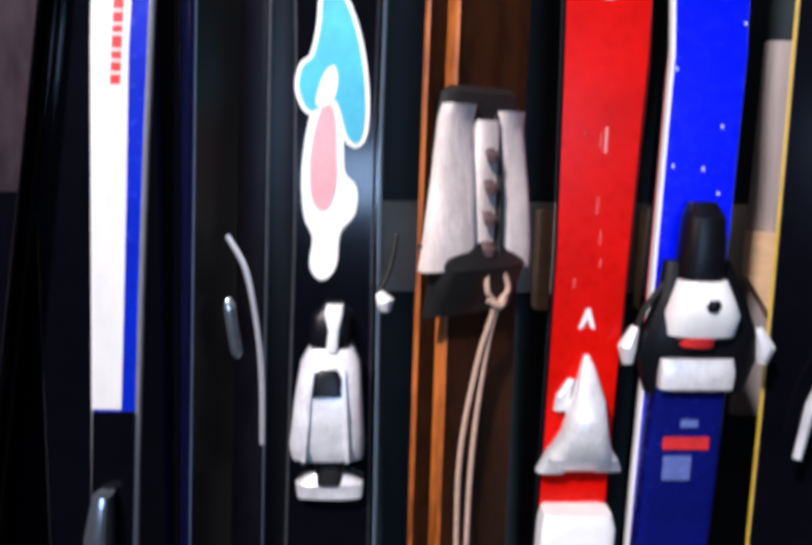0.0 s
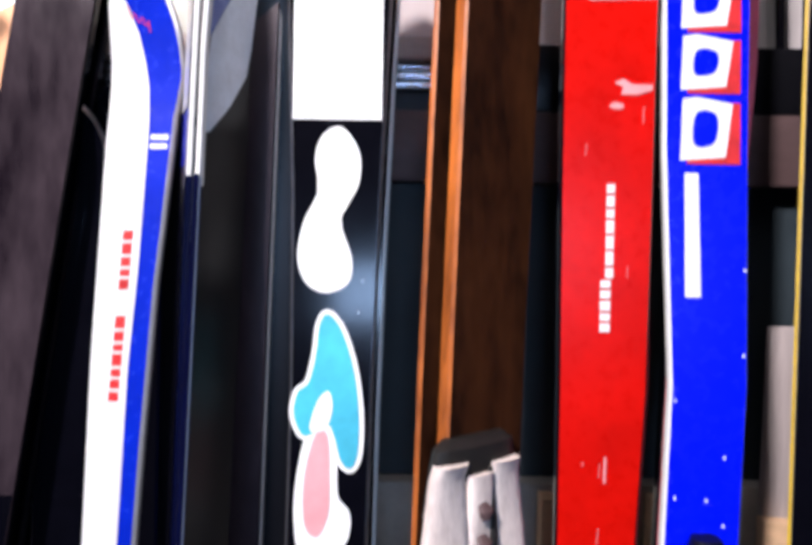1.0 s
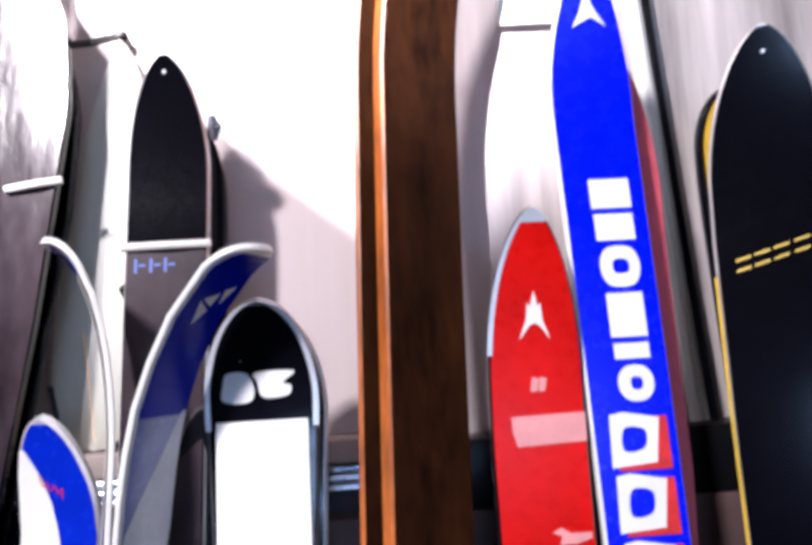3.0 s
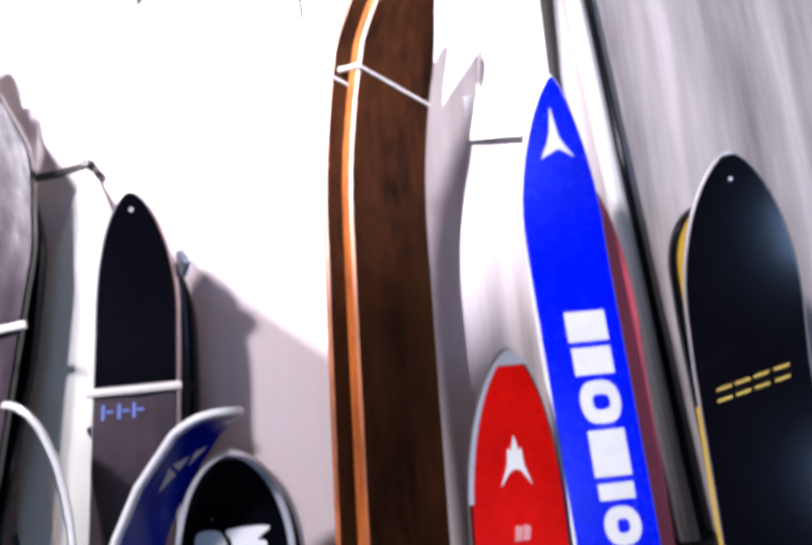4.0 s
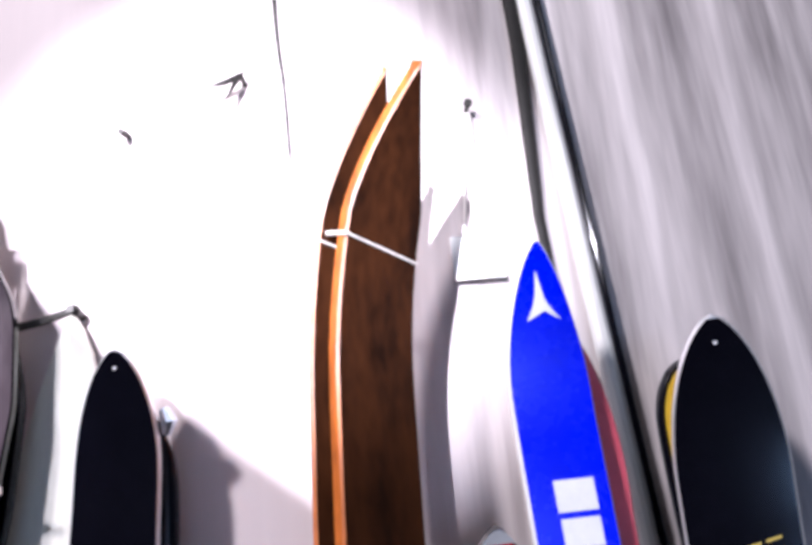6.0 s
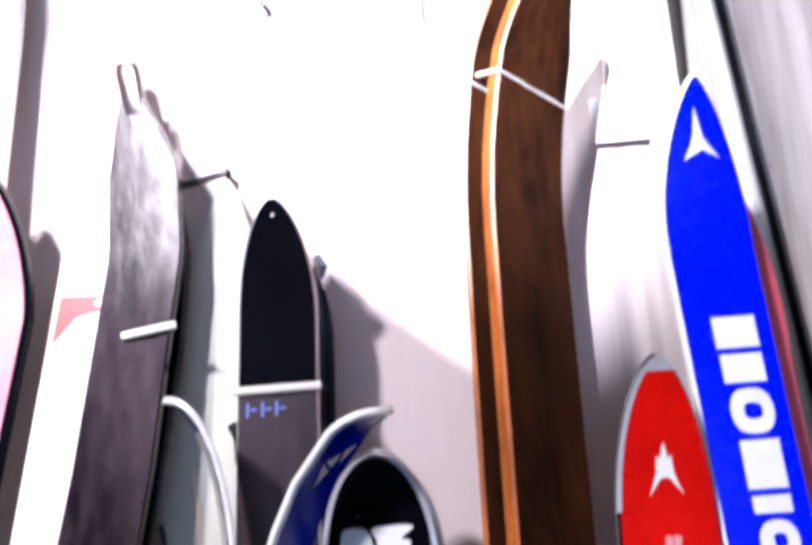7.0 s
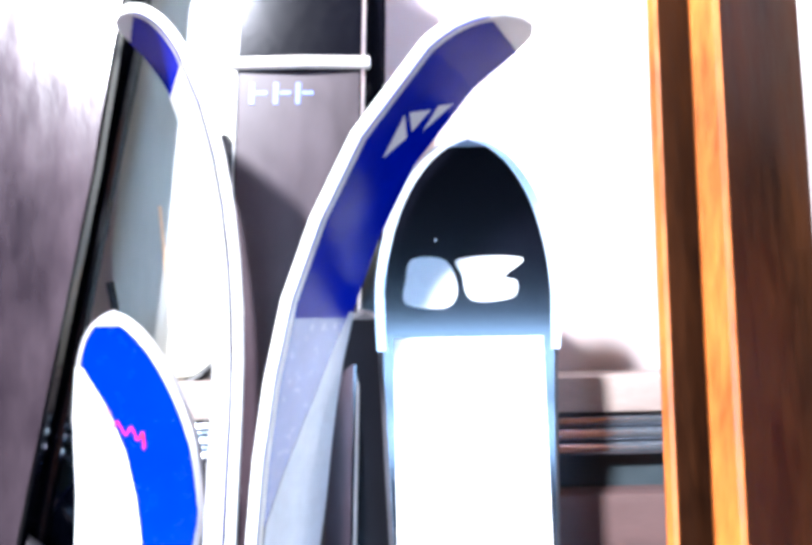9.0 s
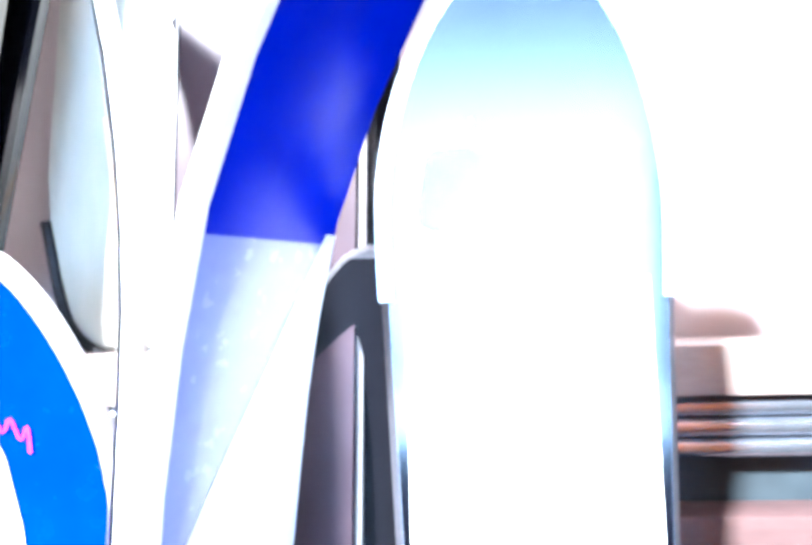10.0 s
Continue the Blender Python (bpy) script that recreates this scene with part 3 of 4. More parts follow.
for q in range(14):
    u, z = random.uniform(-0.03, 0.03), random.uniform(1.0, 1.66)
    k.decal("speck", blob([(u - 0.0006, z), (u, z - 0.0007), (u + 0.0007, z), (u, z + 0.0007)], 2), SILVER, 0.0011, "speck of dust")
r.decal("scratch", rect(0.003, 0.0055, 1.125, 1.148), PINKLABEL, 0.0013, "pale scratch")
rtoe = r.block("toe_piece", [(0.83, -0.036, 0.036, 0, 0.014), (0.845, -0.033, 0.03, 0, 0.028), (0.87, -0.02, 0.022, 0, 0.034), (0.9, -0.012, 0.018, 0, 0.028), (0.93, -0.004, 0.008, 0, 0.012), (0.938, -0.001, 0.004, 0, 0.004)], SILVER, "pointed alloy toe piece")
r.block("wing", [(0.828, -0.04, -0.012, 0.0, 0.016), (0.85, -0.03, -0.012, 0, 0.024), (0.862, -0.018, -0.008, 0, 0.02)], SILVER, "", rtoe)
r.block("wing", [(0.828, 0.012, 0.042, 0.0, 0.012), (0.842, 0.016, 0.036, 0, 0.02), (0.86, 0.012, 0.022, 0, 0.02)], SILVER, "", rtoe)
r.block("ear", [(0.885, -0.026, -0.01, 0, 0.006), (0.9, -0.025, -0.012, 0, 0.01), (0.915, -0.015, -0.008, 0, 0.006)], SILVER, "", rtoe)
r.block("heel_block", [(0.70, -0.036, 0.036, 0, 0.03), (0.78, -0.035, 0.035, 0, 0.032), (0.792, -0.032, 0.032, 0, 0.026)], WHITE, "white binding block", None, 6.0)

# blue ski, with a rose one behind
BX = [(0.831, 0.2675), (1.077, 0.2765), (1.215, 0.2815), (1.416, 0.2755), (1.7, 0.273), (1.92, 0.269)]
BW = [(0, 0.04), (0.831, 0.0365), (1.077, 0.0335), (1.215, 0.0342), (1.416, 0.0372), (1.83, 0.0398), (1.9, 0.04)]
rose = Ski("rose red ski with a black sidewall behind the blue one", [(0.83, 0.273), (1.1, 0.281), (1.3, 0.296), (1.5, 0.307), (1.92, 0.308)], [(0, 0.03), (1.15, 0.027), (1.4, 0.036), (1.83, 0.0398)], 0.795, 0.06, 0, 0.014, 1.925, 1.78, 0.03, 1.7, 1.8, BLACK, DARKRED, 0.0016, PAIR, root=0.7)
b = Ski("bright blue ski with white edges and white prints", BX, BW, 0.746, 0.06, 0, 0.012, 2.012, 1.87, 0.045, 1.82, 1.7, WHITE, BLUE, 0.0018, PAIR, root=0.7)
b.decal("arrow_print", [(-0.003, 1.984), (0.004, 1.957), (0.008, 1.95), (0.0185, 1.936), (0.003, 1.945), (-0.015, 1.936), (-0.008, 1.95), (-0.005, 1.96)], WHITE, 0.0016, "white arrow print")
# brand lettering stands as plain blocks
zz = 1.787
for d, n in ((0.028, 0), (0.025, 1), (0.038, 2), (0.04, 3), (0.014, 4), (0.032, 5)):
    lo = zz - d
    u0, u1 = -0.014 + 0.001 * n, 0.024 - 0.0005 * n
    shape = blob([(u0, lo + d * 0.3), (u0, lo + d * 0.7), (u0 + 0.008, zz - 0.001), (u1 - 0.008, zz - 0.001), (u1, lo + d * 0.7), (u1, lo + d * 0.3), (u1 - 0.008, lo + 0.001), (u0 + 0.008, lo + 0.001)], 4) if n in (2, 5) else rect(u0, u1, lo, zz)
    b.decal("print_block", shape, WHITE, 0.0014, "white printed block")
    if n in (2, 5):
        b.decal("print_gap", blob([(u0 + 0.011, lo + d * 0.38), (u0 + 0.011, lo + d * 0.62), ((u0 + u1) / 2, lo + d * 0.68), (u1 - 0.01, lo + d * 0.62), (u1 - 0.01, lo + d * 0.38), ((u0 + u1) / 2, lo + d * 0.32)], 4), BLUE, 0.0018)
    zz = lo - 0.0055
for lo, hi in ((1.527, 1.574), (1.473, 1.522), (1.411, 1.467)):
    b.decal("print_shadow", rect(-0.018, 0.029, lo - 0.003, hi - 0.005), REDINK, 0.0014, "red printed shadow")
    b.decal("print_block", [(-0.024, lo), (0.016, lo + 0.003), (0.022, hi - 0.006), (-0.01, hi), (-0.022, hi - 0.002)], WHITE, 0.0018, "white printed block")
    b.decal("print_gap", blob([(-0.012, lo + 0.014), (0.006, lo + 0.016), (0.008, hi - 0.016), (-0.01, hi - 0.014)], 4), BLUE, 0.0022)
b.strip("print_strip", [(1.291, -0.021, -0.007), (1.4, -0.02, -0.008)], PAPER, 0.0014, "pale strip of unreadable lettering")
for u, z in ((0.016, 1.15), (0.002, 1.112), (-0.026, 1.114), (0.032, 1.315), (0.018, 1.09), (-0.03, 1.2), (0.03, 1.24)):
    b.decal("chip", blob([(u - 0.0012, z), (u, z - 0.0016), (u + 0.0014, z), (u, z + 0.0018)], 3), PAPER, 0.0015, "small white chip")
b.block("toe_stop", [(1.015, -0.021, 0.019, 0, 0.036), (1.04, -0.02, 0.018, 0, 0.038), (1.07, -0.018, 0.017, 0, 0.034), (1.083, -0.012, 0.012, 0, 0.02)], BLACKMATT, "black plastic toe knob")
bt = b.block("toe_piece", [(0.966, -0.029, 0.033, 0, 0.04), (0.985, -0.031, 0.034, 0, 0.048), (1.0, -0.026, 0.027, 0, 0.048), (1.015, -0.021, 0.021, 0, 0.042)], WHITE, "white binding toe piece")
b.block("screw", [(0.99, -0.003, 0.008, 0.04, 0.0495), (0.9955, -0.006, 0.01, 0.04, 0.0505), (1.001, -0.003, 0.008, 0.04, 0.0495)], BLACKMATT, "dark screw", bt, 2.0, 14)
b.block("red_bar", [(0.957, -0.018, 0.014, 0, 0.04), (0.965, -0.018, 0.014, 0, 0.042)], REDINK, "red bar")
b.block("binding_frame", [(0.91, -0.04, 0.052, 0, 0.024), (0.94, -0.05, 0.06, 0, 0.028), (0.97, -0.045, 0.056, 0, 0.03), (1.0, -0.034, 0.044, 0, 0.026), (1.03, -0.03, 0.03, 0, 0.02)], BLACKMATT, "black binding frame")
b.block("plate", [(0.917, -0.032, 0.035, 0.02, 0.034), (0.932, -0.033, 0.035, 0.02, 0.036), (0.944, -0.032, 0.034, 0.02, 0.032)], SILVER, "bright alloy plate", None, 5.0)
heel = b.block("heel_plate", [(0.74, -0.036, 0.033, 0, 0.02), (0.85, -0.034, 0.034, 0, 0.022), (0.915, -0.032, 0.034, 0, 0.024)], DEEPBLUE, "dark blue heel plate", None, 8.0)
b.decal("red_label", rect(-0.022, 0.021, 0.858, 0.87), REDINK, 0.0245, "red bar of unreadable lettering", heel)
b.decal("print_bar", rect(-0.02, 0.006, 0.829, 0.852), LILAC, 0.0245, "blue bar of unreadable lettering", heel)
b.decal("print_bar", rect(-0.007, 0.009, 0.879, 0.886), LILAC, 0.0245, "blue bar of unreadable lettering", heel)
for s, L in ((-1, 0.062), (1, 0.075)):
    part("brake_arm", tube([b.at(s * 0.03, 1.01, 0.015), b.at(s * 0.045, 0.985, 0.012), b.at(s * (L - 0.01), 0.955, 0.008)], 0.0032), IRON, b.ob, "black brake arm")
    part("brake_tip", tube([b.at(s * (L - 0.011), 0.968, 0.01), b.at(s * (L - 0.004), 0.95, 0.012), b.at(s * (L - 0.006), 0.935, 0.011)], [0.004, 0.009, 0.005]), SILVER, b.ob, "grey brake tip")

# black ski with yellow sidewall, and the yellow one behind
yel = Ski("yellow ski with a black rim behind the black one", [(1.0, 0.44), (1.85, 0.436)], [(0, 0.04), (1.8, 0.042)], 0.8, 0.05, -8, 0.014, 1.892, 1.82, 0.02, 1.75, 2.2, BLACK, YELLOW, 0.006, PAIR)
hd = Ski("black ski with a yellow sidewall and gold print", [(0.78, 0.399), (1.65, 0.4175), (1.83, 0.4335)], [(0, 0.043), (1.0, 0.042), (1.65, 0.048), (1.8, 0.0515)], 0.742, 0.05, -24, 0.013, 1.923, 1.78, 0.035, 1.72, 2.0, CHROME, BLACK, 0.0022, PAIR, root=0.6)
hd.strip("yellow_edge", [(z, -hd.half(z) - 0.0012, -hd.half(z) + 0.0016) for z in np.linspace(0.02, 1.69, 14)], YELLOW, 0.001, "yellow plastic edge")
for u in (-0.031, -0.015, 0.001, 0.018):
    z = 1.708 + 0.28 * u
    hd.decal("print_bar", [(u, z + 0.003), (u + 0.013, z + 0.0065), (u + 0.013, z + 0.009), (u, z + 0.0055)], GOLD, 0.0012, "gold printed bar")
    hd.decal("print_bar", [(u, z - 0.007), (u + 0.0125, z - 0.0035), (u + 0.0125, z - 0.001), (u, z - 0.0045)], GOLD, 0.0012, "gold printed bar")
hd.decal("hole", blob([(-0.002, 1.898), (0, 1.896), (0.002, 1.898), (0, 1.9)], 3), SILVER, 0.0014, "steel eyelet")
part("brake_arm", tube([hd.at(0.01, 0.94, 0.03), hd.at(-0.005, 0.9, 0.034), hd.at(-0.012, 0.85, 0.036)], [0.007, 0.005, 0.004]), SILVER, hd.ob, "grey brake arm")

# black ski with white binding tie, left of the row, and its twin
LX = [(1.57, -0.156), (1.85, -0.1475), (1.95, -0.147)]
LW = [(0, 0.042), (1.57, 0.0415), (1.87, 0.0405)]
tw = Ski("black ski, twin behind, with a blue tip cap", [(z, x + 0.013) for z, x in LX], LW, 0.845, 0.03, 0, 0.012, 1.9, 1.8, 0.02, 1.75, 2.0, BLACK, BLACK, 0.003, PAIR)
part("tip_cap", tube([(-0.104, 0.838, 1.868), (-0.101, 0.835, 1.88), (-0.106, 0.835, 1.893)], [0.005, 0.009, 0.005]), RAIL, tw.ob, "shiny blue cap")
hl = Ski("glossy black ski tied with a white cord", LX, LW, 0.822, 0.03, 0, 0.012, 1.955, 1.83, 0.02, 1.8, 2.0, CHROME, BLACK, 0.002, PAIR, root=0.6)
hl.strip("lower_face", [(0.02, -0.038, 0.038), (1.752, -0.038, 0.038)], PURPLE, 0.0009, "smoky purple lower face")
part("tie", tube([hl.at(-0.044, 1.757, 0.002), hl.at(0, 1.757, 0.005), hl.at(0.044, 1.7575, 0.002)], 0.0042, 8), CORD, hl.ob, "white cord tie")
for u in (-0.031, -0.016, -0.002):
    hl.decal("print_block", rect(u, u + 0.003, 1.731, 1.745), LILAC, 0.0016, "lilac bar of lettering")
    hl.decal("print_block", rect(u + 0.004, u + 0.011, 1.737, 1.7395), LILAC, 0.0016, "lilac bar of lettering")
hl.decal("hole", blob([(-0.002, 1.936), (0, 1.934), (0.002, 1.936), (0, 1.938)], 3), SILVER, 0.0014, "steel eyelet")

# grained ski, leaning, and its dark twin
GX = [(1.116, -0.405), (1.416, -0.36), (1.645, -0.3245), (1.77, -0.302), (1.91, -0.29), (2.02, -0.293), (2.08, -0.303), (2.135, -0.31)]
GW = [(0, 0.042), (1.6, 0.04), (2.0, 0.039)]
Ski("black ski behind the grained one", [(z, x - 0.001) for z, x in GX], GW, 0.846, 0.06, 0, 0.012, 2.02, 1.9, 0.02, 1.8, 2.0, BLACK, BLACK, 0.002, PAIR)
g = Ski("dark smoky wood-grained ski with a white tie", GX, GW, 0.815, 0.06, 0, 0.013, 2.128, 1.99, 0.02, 1.9, 1.6, BLACK, GRAIN, 0.001, PAIR, root=1.3)
g.block("tip_nub", [(2.07, -0.012, 0.012, -0.013, 0.001), (2.12, -0.0135, 0.013, -0.013, 0.002), (2.13, -0.011, 0.011, -0.012, 0.001)], GRAIN, "blunt dark tip nub", None, 4.0)
# dark reflection low on the grained face, put in as flat black
g.strip("lower_face", [(0.02, -0.04, 0.04), (1.05, -0.039, 0.039), (1.08, -0.02, 0.039)], BLACK, 0.0012, "black lower face")
part("tie", tube([g.at(-0.01, 1.822, 0.004), g.at(0.02, 1.826, 0.006), g.at(0.043, 1.83, 0.002)], 0.0042), CORD, g.ob, "white cord tie")

# peach ski with a red print further along
o = Ski("peach ski with a red printed wedge", [(1.4, -0.42), (1.6, -0.396), (1.82, -0.366), (2.05, -0.349)], [(0, 0.044), (1.8, 0.045), (2.0, 0.037)], 0.86, 0.04, 0, 0.012, 2.175, 2.05, 0.02, 2.0, 2.4, WHITE, ORANGE, 0.001, PAIR)
o.decal("wedge_print", [(-0.04, 1.822), (-0.036, 1.878), (0.015, 1.876), (0.002, 1.868), (0.015, 1.86), (-0.015, 1.852)], REDINK, 0.0013, "red printed wedge")
# strong lamp light on the peach face, painted on as white
o.strip("overlit_face", [(1.56, -0.044, -0.03), (1.6, -0.044, 0.044)] + [(z, -o.half(z) + 0.001, o.half(z) - 0.001) for z in np.linspace(1.65, 2.06, 8)], IVORY, 0.0009, "peach upper face painted white where overlit")
o.strip("tip_print", [(z, -o.half(z) + 0.001, o.half(z) - 0.001) for z in o.zs if z > 2.06 and z < 2.17], TIPBROWN, 0.0013, "red brown tip")
# pink ski at the end
Ski("pink ski with a wide black rim", [(1.4, -0.53), (1.85, -0.474), (2.0, -0.47)], [(0, 0.045), (1.6, 0.047), (1.85, 0.052)], 0.842, 0.04, 0, 0.013, 2.02, 1.85, 0.02, 1.85, 1.8, BLACK, PINK, 0.006, PAIR, root=0.7)
Ski("tall grey ski at the end of the row", [(1.5, -0.545), (2.2, -0.515)], [(0, 0.045), (2.2, 0.045)], 0.87, 0.03, 0, 0.012, 2.36, 2.25, 0.02, 2.2, 2.0, CHROME, GREY, 0.003, PAIR)
Ski("small black ski with a turned-up tip", [(1.2, -0.53), (1.6, -0.515)], [(0, 0.03), (1.6, 0.03)], 0.79, 0.04, 60, 0.012, 1.632, 1.56, 0.085, 1.5, 2.0, BLACK, BLACK, 0.002, PAIR)

# white and blue ski
WX = [(0.874, -0.270), (1.22, -0.256), (1.424, -0.2425), (1.49, -0.2335), (1.53, -0.236), (1.6, -0.246)]
WW = [(0, 0.022), (0.874, 0.0225), (1.22, 0.0275), (1.424, 0.031), (1.49, 0.0345), (1.52, 0.0335)]
w = Ski("white and blue ski with red print and a grey tip rim", WX, WW, 0.79, 0.08, 0, 0.012, 1.6, 1.5, 0.03, 1.45, 2.0, CHROME, SKYBLUE, 0.003, PAIR)
split = [(0.874, -0.263), (1.073, -0.253), (1.21, -0.2475), (1.3, -0.24), (1.437, -0.2322), (1.487, -0.2325), (1.53, -0.241), (1.56, -0.252), (1.576, -0.262)]
rows = []
for z in np.linspace(0.874, 1.574, 30):
    s = float(np.interp(z, [p[0] for p in split], [p[1] for p in split]))
    rows.append((float(z), -w.half(z) + 0.001, s - w.mid(z).x))
w.strip("white_panel", rows, IVORY, 0.0012, "white half of the topsheet")
w.strip("lower_face", [(0.02, -0.0205, 0.0205), (0.872, -0.0205, 0.0205)], BLACK, 0.0016, "black lower part")
for z0 in (1.4275, 1.419):
    w.strip("cross_stripe", [(z0, 0.0115, 0.028), (z0 + 0.0045, 0.0115, 0.028)], PAPER, 0.0013, "white cross stripe")
random.seed(9)
z = 1.182
while z < 1.34:
    d = random.uniform(0.006, 0.012)
    if not 1.262 < z < 1.278:
        um = float(np.interp(z, [1.18, 1.34], [-0.26, -0.249])) - w.mid(z).x
        w.decal("print_bar", rect(um - 0.005, um + 0.004, z, z + d), REDINK, 0.0017, "red bar of unreadable lettering")
    z += d + 0.003
pen = smooth([(-0.0105, 1.552, 0), (-0.009, 1.540, 0), (-0.006, 1.5445, 0), (-0.003, 1.536, 0), (0.001, 1.541, 0), (0.003, 1.533, 0), (0.0065, 1.538, 0), (0.0055, 1.528, 0)], 4)
w.strip("scribble", [(q.y, q.x - 0.0005, q.x + 0.0005) for q in pen], REDINK, 0.0017, "red scribble")

# plain black skis that fill the gaps
Ski("plain black ski with a faint blue edge at the back", [(0.8, -0.30), (1.5, -0.285)], [(0, 0.04), (1.4, 0.04)], 0.862, 0.01, 0, 0.01, 1.5, 1.42, 0.01, 1.4, 2.0, NAVY, BLACK, 0.002, PAIR)
Ski("broad black ski standing far back in the row", [(0.8, -0.425), (1.5, -0.40)], [(0, 0.045), (1.4, 0.045)], 0.862, 0.01, 0, 0.01, 1.42, 1.34, 0.01, 1.3, 2.0, NAVY, BLACK, 0.002, PAIR)
Ski("plain black ski half hidden behind the navy pair", [(0.8, -0.172), (1.5, -0.165)], [(0, 0.04), (1.4, 0.04)], 0.866, 0.005, 0, 0.01, 1.5, 1.42, 0.01, 1.4, 2.0, NAVY, BLACK, 0.002, PAIR)
Ski("plain black ski in the gap beside the white one", [(0.8, -0.345), (1.5, -0.33)], [(0, 0.036), (1.4, 0.036)], 0.845, 0.03, 6, 0.012, 1.47, 1.4, 0.02, 1.35, 2.0, STEEL, BLACK, 0.0016, PAIR)
Ski("plain black ski between the white and the navy skis", [(0.8, -0.215), (1.5, -0.205)], [(0, 0.034), (1.4, 0.034)], 0.84, 0.03, -8, 0.012, 1.46, 1.38, 0.02, 1.35, 2.0, NAVY, BLACK, 0.0016, PAIR)
Ski("plain black ski close beside the navy pair", [(0.8, -0.128), (1.4, -0.118)], [(0, 0.03), (1.4, 0.034)], 0.835, 0.03, 10, 0.012, 1.6, 1.52, 0.02, 1.45, 2.0, STEEL, BLACKMATT, 0.0016, PAIR)
w.block("heel_piece", [(0.68, -0.02, 0.008, 0, 0.03), (0.76, -0.018, 0.006, 0, 0.034), (0.795, -0.014, 0.004, 0, 0.024)], RAIL, "steel blue heel piece")

# pair standing side-on, base to base, tips splayed
CW = [(0, 0.03), (1.4, 0.03), (1.64, 0.031)]
gl = Ski("navy ski with a white sidewall, tip turned away", [(1.07, -0.194), (1.45, -0.184), (1.6, -0.178)], CW, 0.748, 0.06, -68, 0.0052, 1.75, 1.726, 0.066, 1.55, 2.0, IVORY, NAVYTOP, 0.0014, PAIR, curl=True)
c = Ski("navy ski with a white sidewall and a curled tip", [(1.07, -0.160), (1.45, -0.147), (1.6, -0.1465), (1.72, -0.138)], CW, 0.728, 0.06, 64, 0.0055, 1.727, 1.712, 0.118, 1.46, 2.0, IVORY, NAVYTOP, 0.0016, PAIR, curl=True)
for s, side in ((gl, 1), (gl, -1), (c, 1), (c, -1)):
    s.edge("dark_edge", 0.02, 1.39, NAVY, side, "dark lower sidewall")
gl.strip("lower_face", [(0.02, -0.029, 0.029), (1.4, -0.029, 0.029)], BLACK, 0.0009, "black lower face")
c.strip("white_border", [(1.38, -0.0295, -0.026)] + [(z, -c.half(z) + 0.0005, -max(c.half(z) - 0.004, 0.001)) for z in c.zs if 1.42 < z < 1.7262], IVORY, 0.0016, "white printed border")
gl.strip("white_border", [(1.38, 0.026, 0.0295)] + [(z, max(gl.half(z) - 0.004, 0.001), gl.half(z) - 0.0005) for z in gl.zs if 1.42 < z < 1.7492], IVORY, 0.0016, "white printed border")
c.strip("lower_face", [(0.02, -0.0285, 0.0285)] + [(z, -0.0285, 0.0285) for z in np.linspace(1.4, 1.55, 8)], BLACKMATT, 0.0009, "black lower face")
c.strip("lilac_print", [(1.505, -0.027, -0.025), (1.528, -0.027, -0.0125), (1.55, -0.027, 0.0), (1.575, -0.027, 0.0125), (1.597, -0.027, 0.0235)], LILAC, 0.0013, "lilac wedge print")
c.strip("pale_print", [(1.425, -0.0265, -0.022), (1.45, -0.0265, 0.002), (1.48, -0.0265, 0.023), (1.505, -0.0245, 0.0275), (1.528, -0.012, 0.0285), (1.55, 0.0005, 0.0285), (1.575, 0.013, 0.0285), (1.6, 0.024, 0.029)], PALEBLUE, 0.0013, "pale wedge print")
for tri in (((-0.011, 1.691), (-0.007, 1.672), (0.003, 1.684)), ((-0.0085, 1.6925), (0.004, 1.687), (0.007, 1.699)), ((0.010, 1.7005), (0.013, 1.689), (0.021, 1.7045))):
    c.decal("mark", list(tri), PAPER, 0.0024, "white triangle mark")
gl.strip("pale_face", [(z, -gl.half(z) + 0.0008, gl.half(z) - 0.0008) for z in np.linspace(1.45, 1.722, 12)], IVORY, 0.0012, "white middle of the face")
part("brake_wire", tube(smooth([(-0.146, 0.69, 1.05), (-0.13, 0.686, 1.02), (-0.121, 0.684, 0.97), (-0.118, 0.684, 0.92), (-0.119, 0.685, 0.86)], 6), 0.0026), CHROME, c.ob, "bright steel brake wire")
part("brake_pad", tube(smooth([(-0.147, 0.69, 0.995), (-0.143, 0.688, 0.965), (-0.14, 0.69, 0.94)], 5), [0.002] + [0.0055] * 9 + [0.003], 10), RAIL, c.ob, "steel blue brake pad")

# ---------------------------------------------------------------- wall things
lf = thing("white_blade", (-0.23, 0.905, 1.56), "white tapered plastic blade with a dark knob hanging on the wall", "ski blade")
bm = bmesh.new()
loops = []
for z, x0, x1 in ((1.552, -0.258, -0.244), (1.556, -0.272, -0.226), (1.57, -0.284, -0.208), (1.6, -0.296, -0.196), (1.65, -0.299, -0.19), (1.75, -0.291, -0.186), (1.85, -0.276, -0.185), (1.92, -0.258, -0.19), (1.97, -0.243, -0.2), (2.0, -0.232, -0.211), (2.013, -0.224, -0.219)):
    m = (x0 + x1) / 2
    loops.append([Vector((x0, 0.912, z)), Vector((x0, 0.906, z)), Vector((m, 0.896, z)), Vector((x1, 0.906, z)), Vector((x1, 0.912, z)), Vector((m, 0.91, z))])
part("blade", rings(loops), LEAFGREY, lf)
part("rim", tube(smooth([(-0.3, 0.905, 1.625), (-0.287, 0.904, 1.57), (-0.262, 0.9, 1.55), (-0.24, 0.9, 1.552), (-0.222, 0.902, 1.565), (-0.2, 0.904, 1.59)], 6), 0.003), BLACKMATT, lf, "black rubber rim")
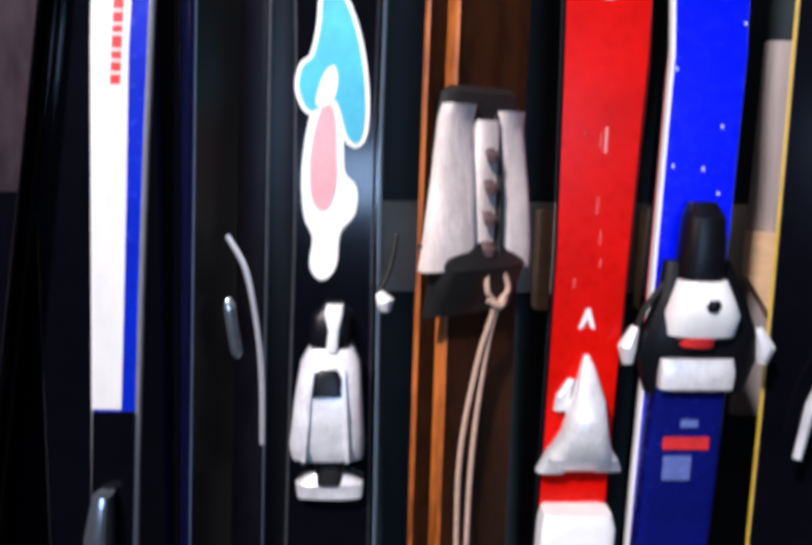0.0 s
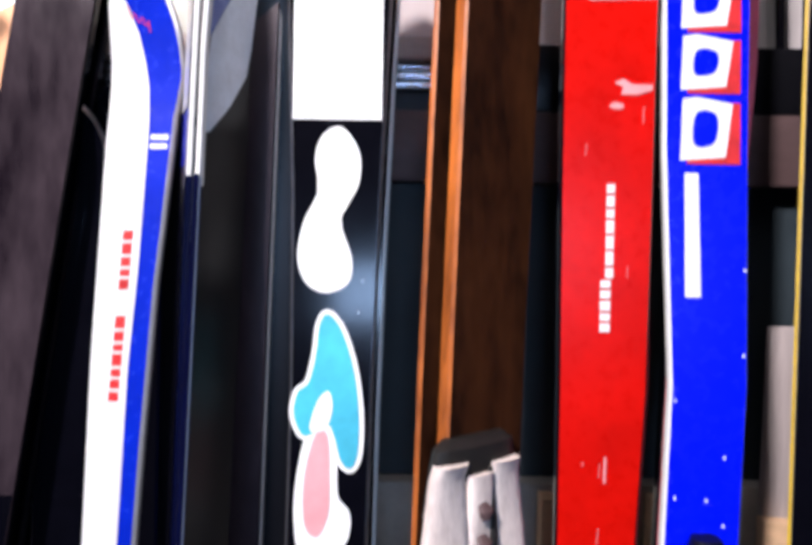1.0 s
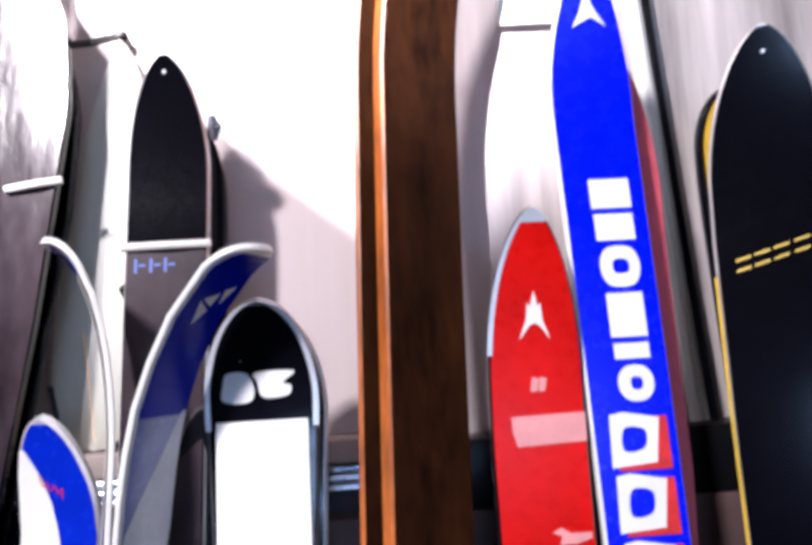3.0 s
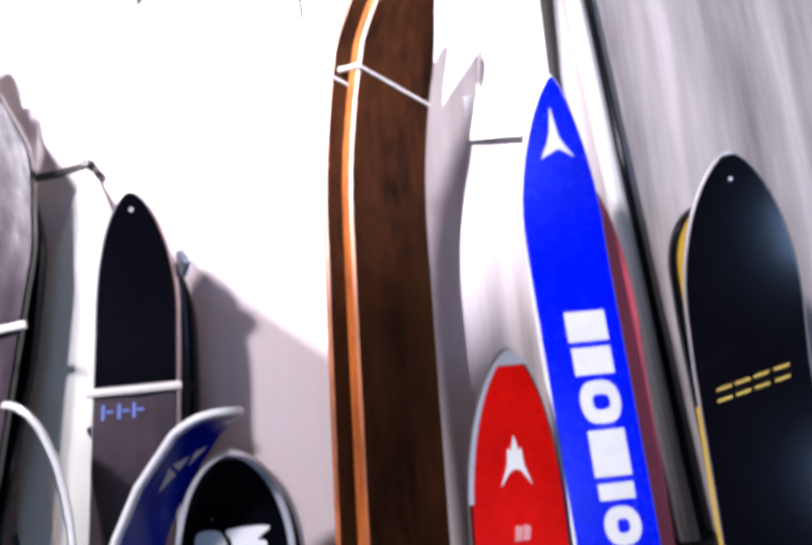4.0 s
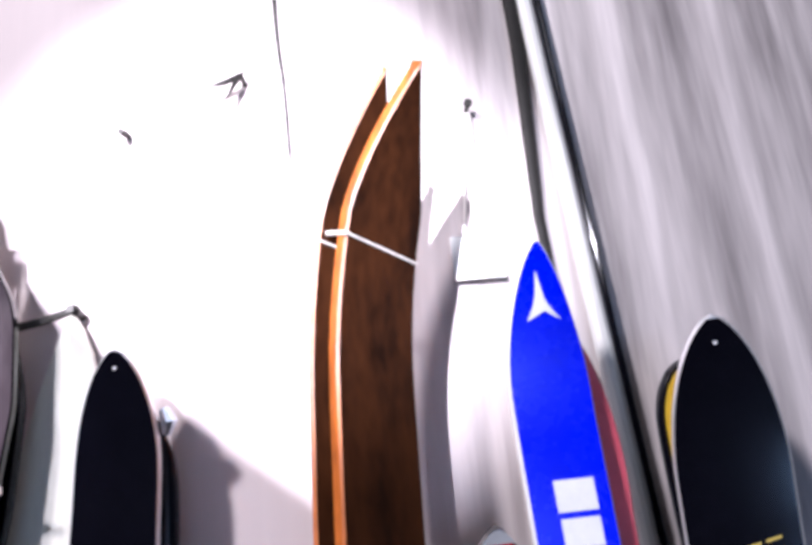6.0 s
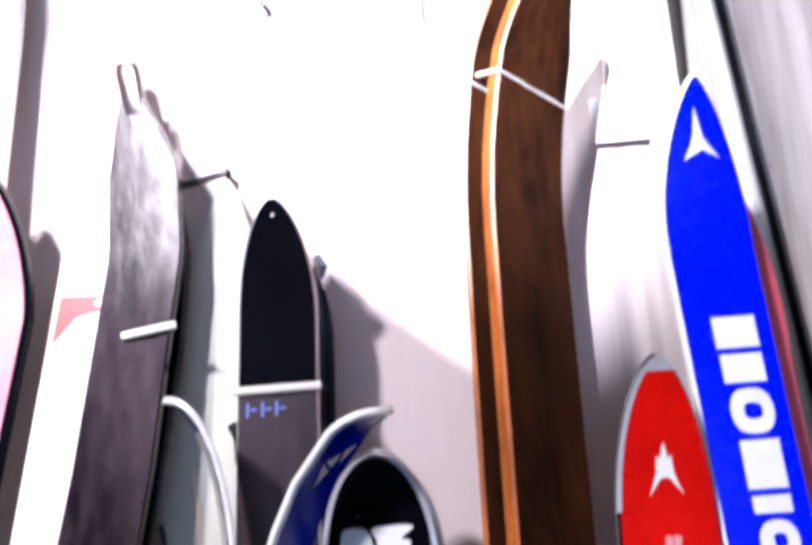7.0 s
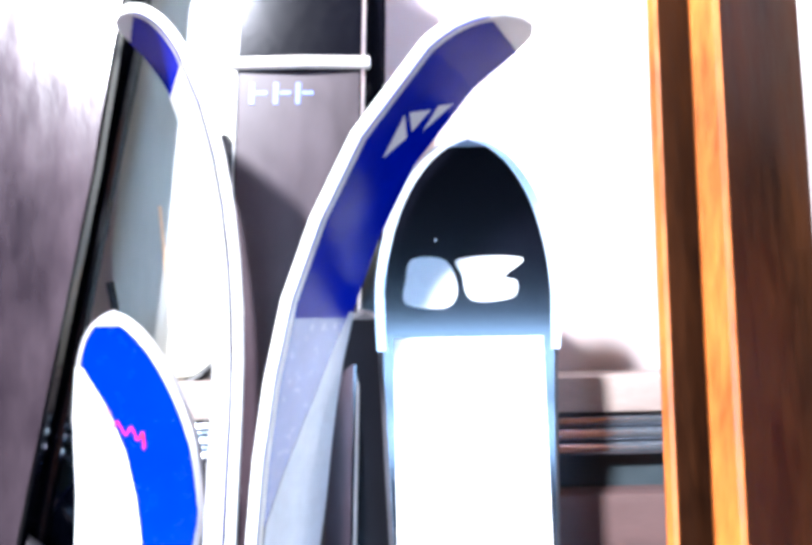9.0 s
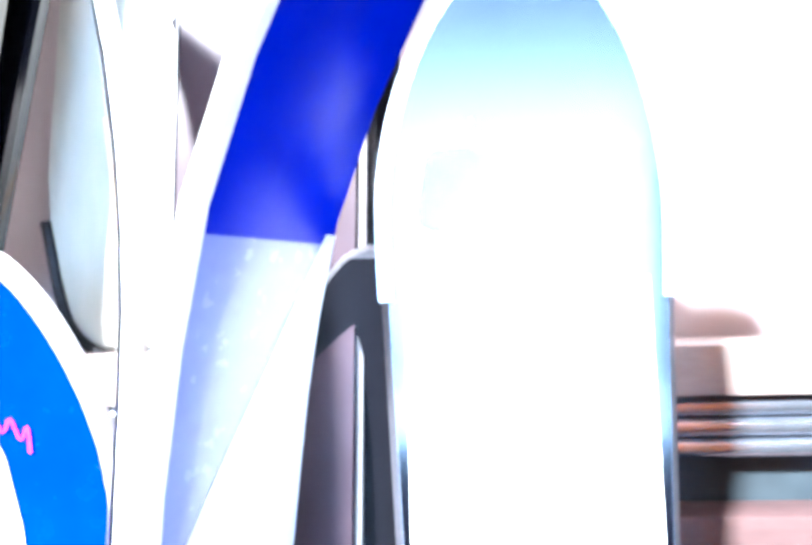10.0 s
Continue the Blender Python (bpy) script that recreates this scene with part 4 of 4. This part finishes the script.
part("crease", tube([(-0.262, 0.8985, 1.68), (-0.25, 0.8985, 1.565)], 0.0014), PALEWOOD, lf, "pale orange crease")
part("knob", tube([(-0.222, 0.93, 2.018), (-0.222, 0.905, 2.02), (-0.222, 0.895, 2.02)], [0.006, 0.008, 0.005]), IRON, lf, "dark knob")
part("buckle", tube(smooth([(-0.214, 0.885, 1.725), (-0.206, 0.88, 1.71), (-0.206, 0.885, 1.685)], 4), 0.006), BLACKMATT, lf, "black buckle")
st = thing("strap", (-0.26, 0.9, 2.0), "dark strap slung from the knob to the next ski", "strap")
part("webbing", tube([(-0.222, 0.9, 2.018), (-0.25, 0.89, 2.006), (-0.285, 0.87, 1.993)], 0.005, 8, flat=0.5), IRON, st)

card = thing("hanging_card", (0.24, 0.9, 2.0), "blank white card hanging on strings from a nail", "card")
part("card", box(0.22, 0.286, 0.917, 0.92, 2.024, 2.08, 0.001), PAPER, card)
for x0, x1 in ((0.26, 0.24), (0.266, 0.264), (0.263, 0.251)):
    part("string", tube([(x0, 0.918, 2.25), (x1, 0.921, 2.082)], 0.0011, 6), CORD, card, "thin pale string")
    part("clip", tube([(x1, 0.917, 2.095), (x1, 0.916, 2.081)], [0.002, 0.0035]), SILVER, card, "small metal clip")
nail = thing("nail", (0.264, 0.93, 2.25), "dark nail in the whitewashed wall", "nail")
part("shank", tube([(0.264, 0.935, 2.255), (0.264, 0.908, 2.258)], 0.003), IRON, nail)
part("head", tube([(0.264, 0.909, 2.258), (0.264, 0.906, 2.258)], 0.006), IRON, nail)
hook = thing("wall_hook", (-0.01, 0.93, 2.3), "dark forked iron hook in the wall", "hook")
part("prong", tube(smooth([(-0.022, 0.934, 2.312), (-0.026, 0.912, 2.314), (-0.042, 0.906, 2.304), (-0.062, 0.902, 2.296)], 4), [0.004] + [0.0036] * 9 + [0.003, 0.002, 0.001]), IRON, hook)
part("prong", tube([(-0.026, 0.912, 2.316), (-0.034, 0.906, 2.298), (-0.042, 0.902, 2.279)], [0.0042, 0.0032, 0.001]), IRON, hook)
part("prong", tube([(-0.028, 0.914, 2.312), (-0.02, 0.91, 2.322)], [0.0035, 0.001]), IRON, hook)
peg = thing("peg", (-0.17, 0.93, 2.25), "small dark peg in the wall", "peg")
part("shank", tube([(-0.168, 0.935, 2.247), (-0.172, 0.905, 2.242)], 0.004), IRON, peg)
# crack down the wall, built as a thin dark strand
crack = thing("wire", (0.03, 0.925, 2.2), "thin dark strand standing for a crack down the wall", "wire")
part("strand", tube(smooth([(0.02, 0.926, 2.6), (0.022, 0.926, 2.4), (0.028, 0.926, 2.3), (0.03, 0.926, 2.2)], 6), [0.0022] * 12 + [0.0016] * 6 + [0.0008]), IRON, crack)

pole = thing("tall_pole", (0.405, 0.9, 1.545), "tall pale pole with a black strip beside the shaft standing on the ledge", "pole")
part("shaft", tube([(0.405, 0.9, 1.5455), (0.398, 0.904, 1.7), (0.362, 0.915, 2.44), (0.35, 0.918, 2.75)], 0.011, 10), IVORY, pole)
# left strip stands in for the soft shadow beside the shaft
part("dark_edge", tube([(0.352, 0.912, 1.8), (0.336, 0.914, 2.1), (0.346, 0.916, 2.35), (0.338, 0.918, 2.75)], [0.004, 0.007, 0.011, 0.012], 8, flat=0.5), IRON, pole, "black strip beside the shaft")
part("dark_edge", tube([(0.42, 0.896, 1.5455), (0.412, 0.898, 1.7), (0.38, 0.911, 2.44), (0.371, 0.914, 2.75)], 0.0042, 8), BLACK, pole, "black strip beside the shaft")

# added unseen spotlight on ceiling stem; its flap cuts the beam along a slant
def added_spotlight():
    ob = thing("spotlight", (KEY.x, KEY.y, 3.6), "black ceiling spotlight, added out of view, with a beam-cutting flap", "spotlight")
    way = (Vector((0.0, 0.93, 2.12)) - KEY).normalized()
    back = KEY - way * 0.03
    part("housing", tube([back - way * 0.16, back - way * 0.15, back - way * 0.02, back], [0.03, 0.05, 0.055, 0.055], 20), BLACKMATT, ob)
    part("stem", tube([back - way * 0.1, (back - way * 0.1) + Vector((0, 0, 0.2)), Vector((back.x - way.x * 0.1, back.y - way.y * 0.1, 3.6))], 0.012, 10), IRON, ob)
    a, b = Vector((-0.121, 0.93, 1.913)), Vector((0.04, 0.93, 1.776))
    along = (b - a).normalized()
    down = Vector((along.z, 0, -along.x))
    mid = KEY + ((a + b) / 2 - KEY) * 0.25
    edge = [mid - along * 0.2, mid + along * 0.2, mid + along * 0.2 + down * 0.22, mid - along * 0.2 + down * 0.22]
    part("flap", rings([[p for p in edge], [p - way * 0.003 for p in edge]]), BLACKMATT, ob, "added black metal flap that cuts the beam")
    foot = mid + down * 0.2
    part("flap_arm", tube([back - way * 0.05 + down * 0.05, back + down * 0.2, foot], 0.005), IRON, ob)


added_spotlight()
